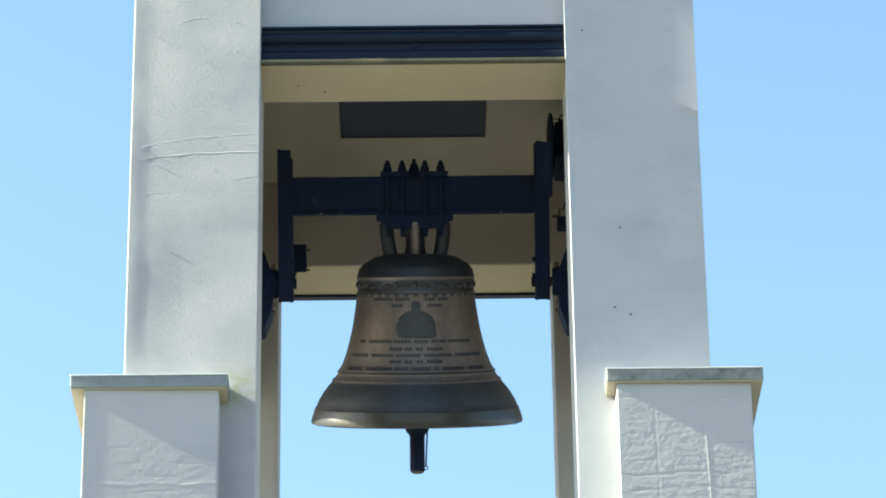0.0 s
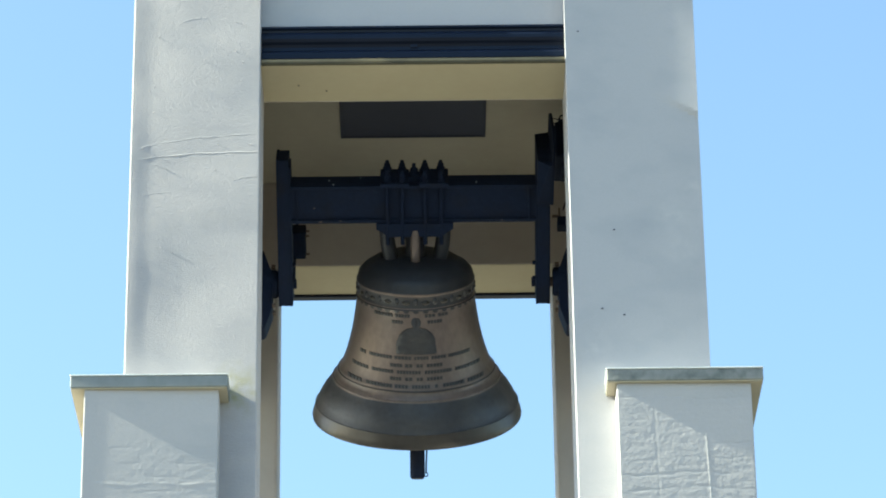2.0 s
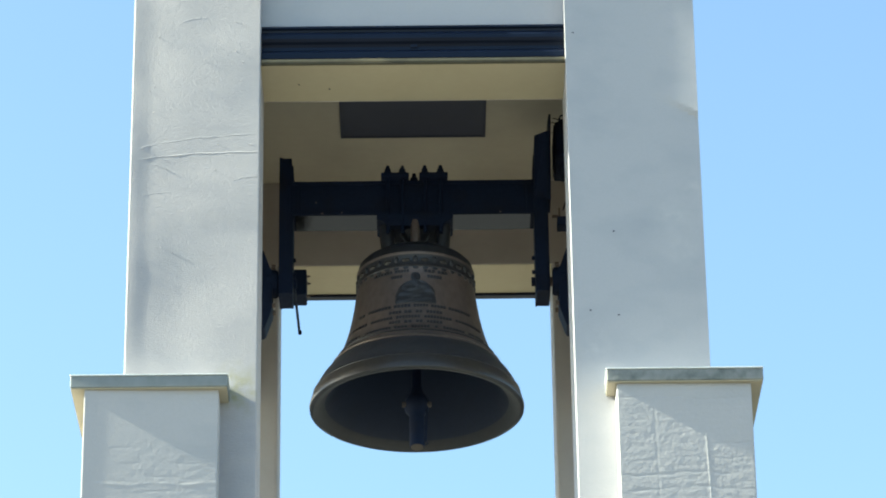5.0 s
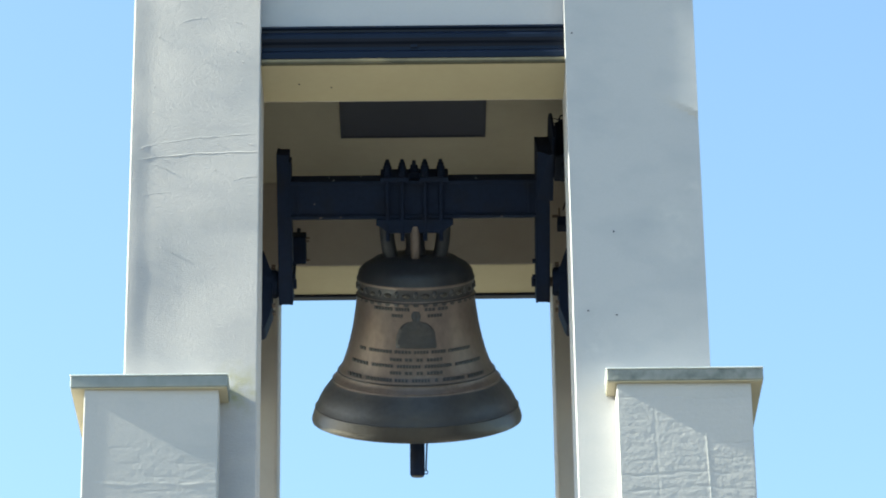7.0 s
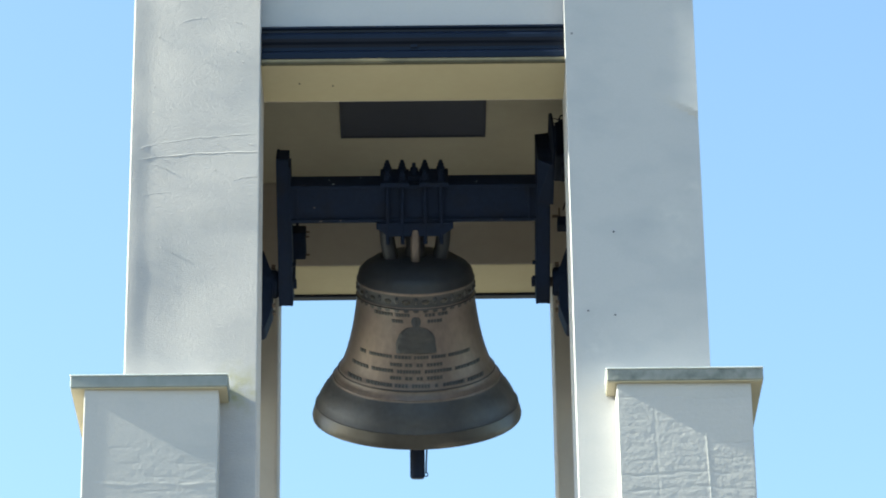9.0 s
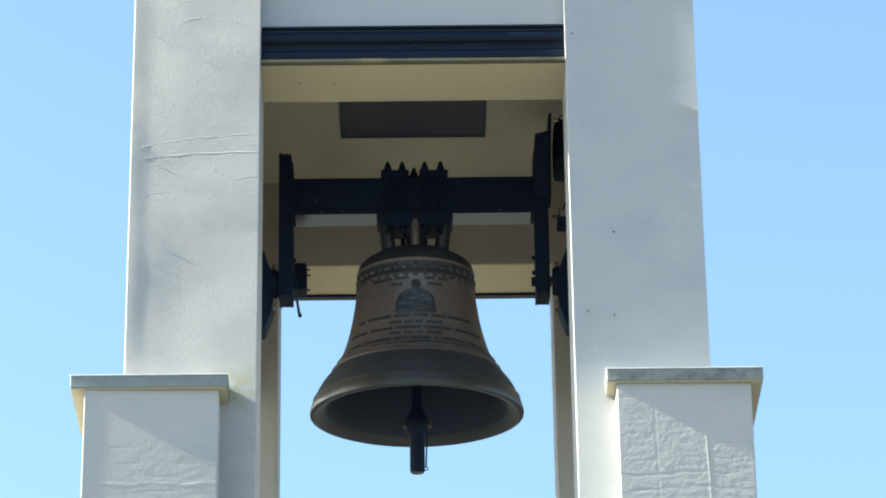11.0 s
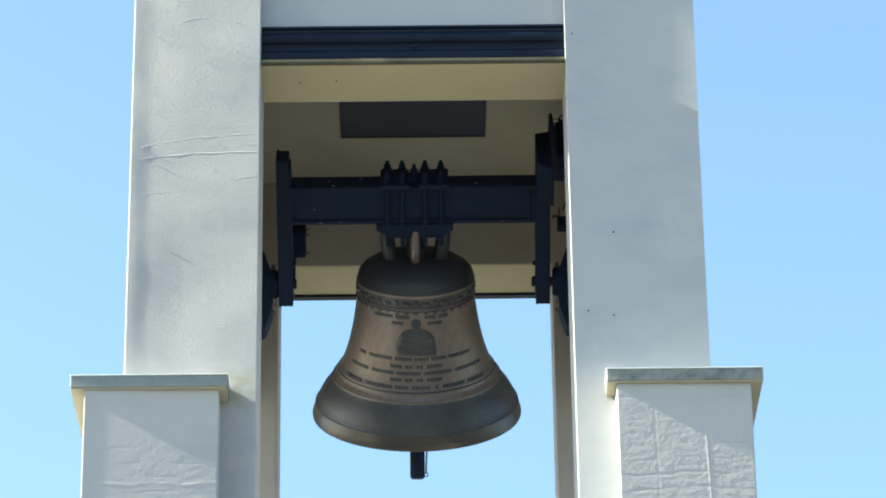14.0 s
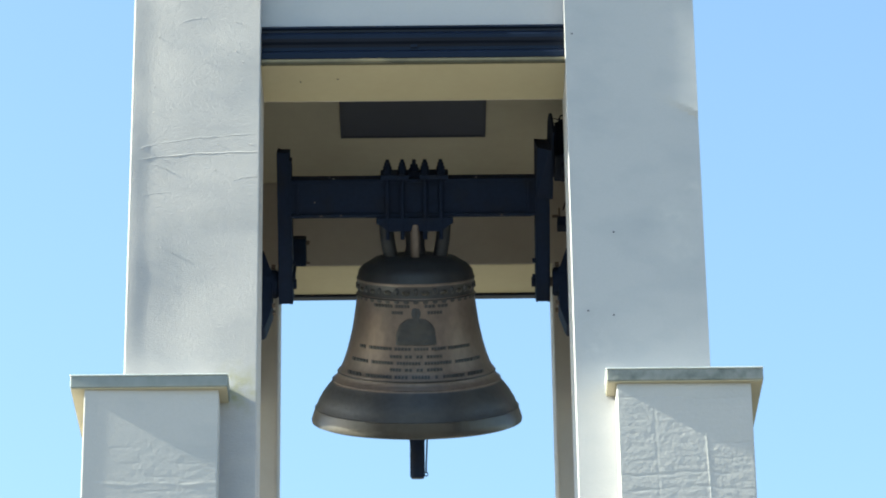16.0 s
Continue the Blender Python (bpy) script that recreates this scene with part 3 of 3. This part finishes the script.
    # head clamp
    clamp = part("head_clamp", prism([(-68, 121), (67, 121), (67, 110), (56, 106), (48, 96), (-48, 96), (-56, 106), (-68, 110)], "y", -36, 36, 1.5), STEEL, top, "dark steel clamp that grips the crown")
    clamp.data.transform(Matrix.Scale(U, 4))
    for xa, xb in ((-60, -10), (8, 59)):
        part("clamp_plate", box(xa * U, xb * U, -47 * U, 47 * U, 189 * U, 197 * U, 1.2 * U), STEEL, top)
    part("clamp_plate", box(-12 * U, 10 * U, -12 * U, 12 * U, 189 * U, 199 * U, 1 * U), STEEL, top)
    for x, y, tall in [(x, y, 213) for x in (-48, -22, 18, 46) for y in (-33, 33)] + [(-1, 3, 216)]:
        bolt = part("tie_bolt", moved(lathe([(3.6 * U, 82 * U), (3.6 * U, (tall + 1) * U), (2.8 * U, (tall + 3.5) * U)], 10), x * U, y * U, 0), STEEL, top, "dark steel tie bolt")
        w = 7.5 if tall == 213 else 9
        part("nut", moved(lathe([(w * U, 197 * U), (w * U, 204 * U), (w * 0.92 * U, 204.8 * U), (w * 0.75 * U, 205 * U), (w * 0.75 * U, 210 * U), (w * 0.6 * U, 211.5 * U)], 6), x * U, y * U, 0), STEEL, bolt)
    # cranked arms: channels that reach down to the trunnions
    for name_x, xa, xb, inner in (("left", -242.5, -216.5, 1), ("right", 211, 237, -1)):
        a = box((xa + 1) * U, (xa + 6 if inner == 1 else xa + 4) * U, -30 * U, 36 * U, -32 * U, 238 * U, 0.8 * U)
        box((xb - 5) * U, xb * U, -28 * U, 34 * U, -32 * U, 222 * U, 0.8 * U, a)
        box((xa + 4) * U, (xb - 3) * U, -30 * U, -24 * U, -31 * U, 236 * U, 0.8 * U, a)
        box((xa + 4) * U, (xb - 3) * U, 30 * U, 36 * U, -31 * U, 236 * U, 0.8 * U, a)
        box((xa + 4) * U, (xb - 3) * U, -27 * U, 33 * U, 226 * U, 237 * U, 0.8 * U, a)
        box((xa + 4) * U, (xb - 3) * U, -27 * U, 33 * U, -31 * U, -22 * U, 0.8 * U, a)
        arm = part("yoke_arm", a, STEEL, top, "dark steel channel arm of the yoke")
        s = inner
        xo = xa if inner == 1 else xb
        part("trunnion", moved(lathe([(8.5 * U, -16 * U), (8.5 * U, 6 * U)], 20, "x") if s == 1 else lathe([(8.5 * U, -6 * U), (8.5 * U, 16 * U)], 20, "x"), xo * U, 0, 0), RUST, arm, "round steel trunnion", smooth=True)
        xi = xb if inner == 1 else xa
        part("end_nut", moved(lathe([(9 * U, -4 * U), (9 * U, 4 * U)], 6, "x"), (xi + s * 2) * U, 0, 0), STEEL, arm)
        for h in (150, 172, 40, 12):
            part("bolt_head", moved(lathe([(4 * U, -3 * U), (4 * U, 3 * U)], 6, "x"), (xi + s * 2) * U, -14 * U, h * U), STEEL, arm)
    # drive sector around one arm: a dished plate whose rim widens outwards
    sec = bmesh.new()
    rims = []
    for x, r, lo, hi in ((213.5, 262, -19.1, 20.5), (233, 267, -24, 25), (238, 268, -24, 25), (239, 298, -22, 23.6), (242.5, 298, -22, 23.6)):
        angles = [radians(lo + (hi - lo) * i / 16) for i in range(17)]
        ends = [(r * math.sin(k), r * math.cos(k)) for k in (angles[0], angles[-1])]
        edge = [(r * math.sin(k), r * math.cos(k)) for k in angles] if r > 290 else [tuple(p + (q - p) * i / 16 for p, q in zip(*ends)) for i in range(17)]
        rims.append([sec.verts.new((x * U, y * U, z * U)) for y, z in edge] + [sec.verts.new((x * U, q * U, 150 * U)) for q in (26, -28)])
    for p, q in zip(rims, rims[1:]):
        for i in range(len(p)):
            j = (i + 1) % len(p)
            sec.faces.new((p[i], p[j], q[j], q[i]))
    sec.faces.new(rims[0])
    sec.faces.new(rims[-1])
    part("drive_sector", sec, STEEL, top, "dark dished drive sector with a wide rim")
    # trip box and lever on the other arm
    tb = part("trip_box", box(-232 * U, -196 * U, 82 * U, 132 * U, 20 * U, 70 * U, 2.5 * U), STEEL, top, "dark square trip weight box")
    for y, z in ((92, 60), (122, 60), (100, 24)):
        part("box_screw", moved(lathe([(2.6 * U, 0), (2.2 * U, 7 * U), (0.6 * U, 10 * U)], 8, "x"), -199 * U, y * U, z * U), RUST, tb)
    lev = part("trip_lever", tube([(-216 * U, 0, 8 * U), (-216 * U, 80 * U, 18 * U), (-216 * U, 298 * U, 45 * U)], 2.6 * U, 10), STEEL, top, "thin straight trip rod")
    part("lever_tip", moved(lathe([(3.6 * U, -4 * U), (3.6 * U, 4 * U)], 8, "y"), -215 * U, 294 * U, 43.5 * U), STEEL, lev)
    part("lever_socket", box(-225 * U, -213 * U, -8 * U, 30 * U, -4 * U, 20 * U, 1.5 * U), STEEL, lev)
    # clapper
    cl = part("clapper", lathe([(11 * U, 26 * U), (8 * U, 10 * U), (8 * U, -120 * U), (9 * U, -225 * U), (14 * U, -240 * U), (20 * U, -250 * U), (22.5 * U, -262 * U), (20 * U, -272 * U), (14 * U, -279 * U), (13 * U, -284 * U),
                                (13 * U, -343 * U), (11.5 * U, -346 * U)], 28), STEEL, top, "dark iron clapper with a ball and tail", smooth=True)
    part("safety_cord", tube([(18 * U, -8 * U, -262 * U), (17 * U, -6 * U, -290 * U), (15.5 * U, -4 * U, -320 * U), (15 * U, -3 * U, -338 * U)], 1.5 * U, 6), STEEL, cl, "thin safety wire beside the tail", smooth=True)
    part("wire_loop", moved(lathe([(3.2 * U, 0.9 * U), (4.2 * U, 0), (3.2 * U, -0.9 * U), (2.4 * U, 0)], 12, "y", closed=True), 15 * U, -3 * U, -340 * U), STEEL, cl)
    for s in (-1, 1):
        part("ball_bolt", moved(lathe([(5 * U, -4 * U), (5 * U, 3 * U), (3.5 * U, 4 * U)], 8, "x"), s * 21.5 * U, -8 * U, -264 * U), OLD_RUST, cl, "worn steel bolt head on the clapper ball")
    part("tail_face", moved(lathe([(10.5 * U, -1 * U), (10.5 * U, 0.5 * U), (2.5 * U, 0.6 * U), (2.2 * U, 0.2 * U)], 16), 0, 0, -346.4 * U), OLD_RUST, cl, "rusty end face of the clapper tail")
    return top, cl


# ---- fittings on the side walls ----
def bearing(s):
    t = tagged(new("bearing_bracket"), "dark iron bearing bracket bolted to the side wall", "bracket", "bell bearings")
    z = PIVOT.z
    outline = [(s * RECESS, z + 0.125), (s * 0.606, z + 0.125), (s * 0.590, z + 0.06), (s * 0.572, z + 0.035), (s * 0.572, z - 0.13), (s * 0.60, z - 0.215), (s * RECESS, z - 0.25)]
    part("bracket", prism(outline, "y", PIVOT.y - 0.055, PIVOT.y + 0.055, 0.004), STEEL, t)
    part("bearing_housing", moved(lathe([(0.052, -0.03), (0.058, -0.02), (0.058, 0.02), (0.052, 0.03)], 24, "x"), s * 0.580, PIVOT.y, z), STEEL, t, smooth=True)
    for y in (-0.035, 0.035):
        for dz in (-0.11, 0.06):
            part("bolt_head", moved(lathe([(0.011, -0.008), (0.011, 0.008)], 6, "x"), s * 0.568, PIVOT.y + y, z + dz), RUST, t)


def drive_motor():
    t = tagged(new("drive_motor"), "dark drive motor unit fixed high on the side wall", "motor")
    z = Z_SOFFIT
    part("motor_case", box(0.573, RECESS - 0.002, 0.93, 1.16, z + 0.075, z + 0.235, 0.008), STEEL, t)
    part("terminal_box", box(0.588, RECESS - 0.002, 0.96, 1.12, z + 0.238, z + 0.262, 0.005), STEEL, t)
    part("gear_case", box(0.600, RECESS - 0.002, 0.98, 1.11, z + 0.048, z + 0.072, 0.004), STEEL, t)
    for i in range(6):
        part("cooling_rib", box(0.5675, 0.5725, 0.945 + 0.036 * i, 0.957 + 0.036 * i, z + 0.085, z + 0.225, 0.001), STEEL, t)
    part("name_plate", box(0.568, 0.5722, 1.06, 1.12, z + 0.08, z + 0.105), GALVANISED, t)
    part("cable", tube([(0.598, 1.0, z + 0.262), (0.594, 1.0, z + 0.283), (0.600, 1.0, z + 0.297), (0.64, 1.0, z + 0.305), (0.68, 1.0, z + 0.306)], 0.0035, 8), STEEL, t, "thin black cable")
    part("cable", tube([(0.600, 0.97, z + 0.255), (0.580, 0.96, z + 0.262), (0.566, 0.96, z + 0.264)], 0.0018, 8), STEEL, t)
    part("cable", tube([(0.612, 1.05, z + 0.262), (0.606, 1.05, z + 0.29), (0.63, 1.05, z + 0.315), (0.68, 1.05, z + 0.32)], 0.0025, 8), STEEL, t)
    for h in (0.19, 0.235):
        part("wire_hook", tube([(0.575, 0.95, z + h), (0.560, 0.95, z + h + 0.006), (0.550, 0.95, z + h - 0.002), (0.547, 0.95, z + h - 0.016), (0.551, 0.95, z + h - 0.030)], 0.0015, 6), STEEL, t)
    w = tagged(new("limit_switch"), "small dark switch fixed on the side wall", "switch")
    part("case", box(0.575, RECESS - 0.002, 1.0, 1.07, z - 0.20, z - 0.16, 0.004), STEEL, w)
    part("roller_arm", box(0.555, 0.58, 1.02, 1.03, z - 0.155, z - 0.145, 0.002), RUST, w)
    part("stem", tube([(0.585, 1.03, z - 0.165), (0.585, 1.03, z - 0.11)], 0.004, 8), RUST, w)
    part("wire", tube([(0.60, 1.03, z - 0.12), (0.62, 1.03, z - 0.06), (0.64, 1.04, z + 0.01)], 0.003, 8), STEEL, w)


def under(x, y, turn):
    return pose(x, y, 8.1478, 180, 0, turn)


def upright(x, z, turn):
    return pose(x, 0.068 * (x - JAMB) - 0.0018, z, 90, 0, 0) @ pose(0, 0, 0, 0, 0, turn)


FLY_ROWS = [
    [(0.0, under(-0.442, 0.175, 40)), (16.0, under(-0.432, 0.144, 60))],
    [(0.0, under(-0.342, 0.227, 30)), (7.0, under(-0.315, 0.190, 50)), (16.0, under(-0.289, 0.124, 40))],
    [(0.0, upright(0.763, 7.445, 200)), (1.5, upright(0.741, 7.438, 190)), (7.0, upright(0.739, 7.428, 240)), (16.0, upright(0.739, 7.426, 240))],
    [(0.0, upright(0.733, 7.117, 180)), (1.5, upright(0.697, 7.113, 180)), (7.0, upright(0.634, 7.101, 190)), (16.0, upright(0.634, 7.101, 190))],
    [(0.0, upright(0.790, 7.090, 180)), (1.5, upright(0.771, 7.088, 170)), (16.0, upright(0.728, 7.086, 175))],
    [(0.0, upright(0.646, 8.283, 160)), (7.0, upright(0.606, 8.270, 170)), (16.0, upright(0.606, 8.268, 170))],
]


def fly(rows):
    t = tagged(new("fly"), "tiny dark fly crawling over the paint", "insect", "flies on the tower")
    part("body", tube([(-0.0035, 0, 0), (-0.0012, 0, 0), (0.0016, 0, 0), (0.0032, 0, 0)], 0.0016, 6), STEEL, t, smooth=True)
    for sgn in (-1, 1):
        part("wing", box(-0.004, 0.001, min(0.0008 * sgn, 0.0028 * sgn), max(0.0008 * sgn, 0.0028 * sgn), 0.0015, 0.0019), HATCH, t)
    return t, rows


def nest_remains():
    t = tagged(new("nest_remains"), "small dark crust of an old nest under the ceiling", "nest")
    rnd = random.Random(4)
    b = bmesh.new()
    for i in range(9):
        ball = bmesh.new()
        bmesh.ops.create_icosphere(ball, subdivisions=1, radius=rnd.uniform(0.004, 0.010))
        for v in ball.verts:
            v.co *= rnd.uniform(0.7, 1.3)
        merge(b, moved(ball, CLUMP[0] + rnd.uniform(-0.03, 0.03), CLUMP[1], CLUMP[2] + rnd.uniform(-0.012, 0.004)))
    part("crust", b, HATCH, t)


CLUMP = (-0.168, 1.772, 8.54)
ground()
TOWER = tower()
pier(-1.193, -0.712, TOWER)
pier(0.722, 1.206, TOWER)
for side in (-1, 1):
    bearing(side)
drive_motor()
nest_remains()
BELL, CLAPPER = swinging_bell()
FLIES = [fly(rows) for rows in FLY_ROWS]


# ---- what moves ----
def motions():
    # seconds and the degrees by which the bell's mouth swings to the front
    walk(BELL, [(t, pose(*PIVOT, -a)) for t, a in (
        (0, -26.2), (0.1, -22.4), (0.2, -7.1), (0.3, 4.6), (0.4, 15.5), (0.5, 26.6), (0.6, 36.7), (0.7, 42.7), (0.8, 47), (0.9, 47.7), (1, 44.5),
        (1.1, 39.8), (1.2, 28.8), (1.3, 18.3), (1.4, 10.3), (1.5, -2.1), (1.6, -18.2), (1.7, -23.1), (1.8, -34.2), (1.9, -39.2), (2, -43.5),
        (2.1, -43.5), (2.2, -39.2), (2.3, -33.8), (2.4, -23.2), (2.5, -18.2), (2.6, -2.8), (2.7, 10.3), (2.8, 19.3), (2.9, 29.5), (3, 41.6),
        (3.1, 46.2), (3.2, 48.7), (3.3, 47.6), (3.4, 43.4), (3.5, 37.6), (3.6, 25.7), (3.7, 16.8), (3.8, 6.8), (3.9, -6.6), (4, -21.5), (4.1, -26.9),
        (4.2, -37.5), (4.3, -42.2), (4.4, -44.5), (4.5, -43.6), (4.6, -39.5), (4.7, -32.5), (4.8, -23), (4.9, -11.8), (5, 0.4), (5.1, 12.7),
        (5.2, 24.3), (5.3, 34.4), (5.4, 42.2), (5.5, 47.2), (5.6, 49), (5.7, 47.6), (5.8, 43), (5.9, 35.5), (6, 25.7), (6.1, 14.2), (6.2, 1.8),
        (6.3, -11.6), (6.4, -23), (6.5, -30.9), (6.6, -40.8), (6.7, -44.2), (6.8, -45.8), (6.9, -43.5), (7, -36.6), (7.1, -29.7), (7.2, -20.8),
        (7.3, -10.2), (7.4, 7.3), (7.5, 15.2), (7.6, 27.1), (7.7, 37.2), (7.8, 44.7), (7.9, 49.3), (8, 50.3), (8.1, 47.7), (8.2, 41.5), (8.3, 32.6),
        (8.4, 23.3), (8.5, 12.5), (8.6, -4), (8.7, -15.5), (8.8, -25.2), (8.9, -33.8), (9, -42.7), (9.1, -45.9), (9.2, -45.8), (9.3, -43),
        (9.4, -36.9), (9.5, -28.1), (9.6, -17.1), (9.7, -4.8), (9.8, 8), (9.9, 20.4), (10, 31.5), (10.1, 40.6), (10.2, 46.9), (10.3, 50.2),
        (10.4, 50.1), (10.5, 46.6), (10.6, 40.1), (10.7, 30.8), (10.8, 19.5), (10.9, 7), (11, -5.9), (11.1, -18.3), (11.2, -29.2), (11.3, -36.6),
        (11.4, -42.9), (11.5, -45.9), (11.6, -45.4), (11.7, -41.5), (11.8, -33), (11.9, -24.5), (12, -14.7), (12.1, -3.3), (12.2, 9.4), (12.3, 21.5),
        (12.4, 33.2), (12.5, 42.7), (12.6, 48.9), (12.7, 51.8), (12.8, 50.9), (12.9, 46.6), (13, 38.8), (13.1, 28.5), (13.2, 15), (13.3, 5.1),
        (13.4, -12.5), (13.5, -22.9), (13.6, -31.7), (13.7, -38.7), (13.8, -44.8), (13.9, -47.6), (14, -45.1), (14.1, -40.9), (14.2, -30.9),
        (14.3, -23), (14.4, -11.6), (14.5, 0.4), (14.6, 15.2), (14.7, 27.8), (14.8, 38.5), (14.9, 46.5), (15, 52.3), (15.1, 52.6), (15.2, 50.3),
        (15.3, 44.7), (15.4, 36.1), (15.5, 28.0), (15.6, 13.9), (15.7, 1.8), (15.8, -15.1), (15.9, -25.2), (16, -33.4),)])
    # seconds and the degrees by which the clapper, seen from the ground, swings against the bell
    walk(CLAPPER, [(t, pose(0, 0, 0, -a)) for t, a in (
        (0, 19.3), (0.1, 20.9), (0.2, 11.9), (0.3, 6.2), (0.4, 0.1), (0.5, -6), (0.6, -16.2), (0.7, -21.7), (0.8, -25.4), (0.9, -25.3), (1, -22.5),
        (1.1, -20.8), (1.2, -14.9), (1.3, -10.7), (1.4, -9.6), (1.5, -3.2), (1.6, 8.4), (1.7, 10.2), (1.8, 18.8), (1.9, 22.2), (2, 26), (2.1, 26),
        (2.2, 23.5), (2.3, 23.1), (2.4, 18.7), (2.5, 19.8), (2.6, 10.8), (2.7, 3.5), (2.8, -1.1), (2.9, -8.7), (3, -18.8), (3.1, -23.8), (3.2, -26),
        (3.3, -25), (3.4, -22.4), (3.5, -18.9), (3.6, -14.6), (3.7, -12.4), (3.8, -9.2), (3.9, -2), (4, 8.1), (4.1, 11.3), (4.2, 21), (4.3, 24.8),
        (4.4, 26.8), (4.5, 26.9), (4.6, 25.9), (4.7, 23.3), (4.8, 19.1), (4.9, 14.5), (5, 9.9), (5.1, 3.6), (5.2, -4.2), (5.3, -11.8), (5.4, -18.6),
        (5.5, -23.5), (5.6, -24.9), (5.7, -23.9), (5.8, -22), (5.9, -19.2), (6, -15.7), (6.1, -11.5), (6.2, -5.8), (6.3, 2.1), (6.4, 9), (6.5, 14.5),
        (6.6, 23.7), (6.7, 26.6), (6.8, 28), (6.9, 27.2), (7, 24.1), (7.1, 21.9), (7.2, 18.5), (7.3, 15.1), (7.4, 5.3), (7.5, 2.6), (7.6, -6),
        (7.7, -13.8), (7.8, -20.9), (7.9, -25.6), (8, -26), (8.1, -24.3), (8.2, -21.5), (8.3, -17.9), (8.4, -15.4), (8.5, -12.1), (8.6, -2.1),
        (8.7, 4.1), (8.8, 9.8), (8.9, 16.8), (9, 25.4), (9.1, 28.2), (9.2, 28.4), (9.3, 27.8), (9.4, 25.8), (9.5, 22), (9.6, 17), (9.7, 12),
        (9.8, 6.2), (9.9, -1.6), (10, -9.7), (10.1, -17.1), (10.2, -23.2), (10.3, -26.3), (10.4, -26.1), (10.5, -24.2), (10.6, -21.7), (10.7, -18.1),
        (10.8, -13.9), (10.9, -8.6), (11, -1.8), (11.1, 5.6), (11.2, 13.4), (11.3, 19.6), (11.4, 25.4), (11.5, 28), (11.6, 27.6), (11.7, 25.3),
        (11.8, 20.5), (11.9, 17.1), (12, 14), (12.1, 10.1), (12.2, 4.3), (12.3, -2), (12.4, -9.4), (12.5, -16.5), (12.6, -22.6), (12.7, -26.3),
        (12.8, -25.7), (12.9, -22.8), (13, -19), (13.1, -15.3), (13.2, -10.1), (13.3, -8.2), (13.4, 2.6), (13.5, 8.7), (13.6, 15.6), (13.7, 21.7),
        (13.8, 27.1), (13.9, 29.6), (14, 27.2), (14.1, 25.1), (14.2, 19.5), (14.3, 18), (14.4, 14), (14.5, 8.7), (14.6, 2), (14.7, -5.3),
        (14.8, -13.3), (14.9, -20.7), (15, -25.9), (15.1, -26.3), (15.2, -24.5), (15.3, -22.6), (15.4, -19.1), (15.5, -14.1), (15.6, -10.2),
        (15.7, -5.8), (15.8, 5.1), (15.9, 11.5), (16, 16.9),)])
    for insect, rows in FLIES:
        walk(insect, rows)


motions()
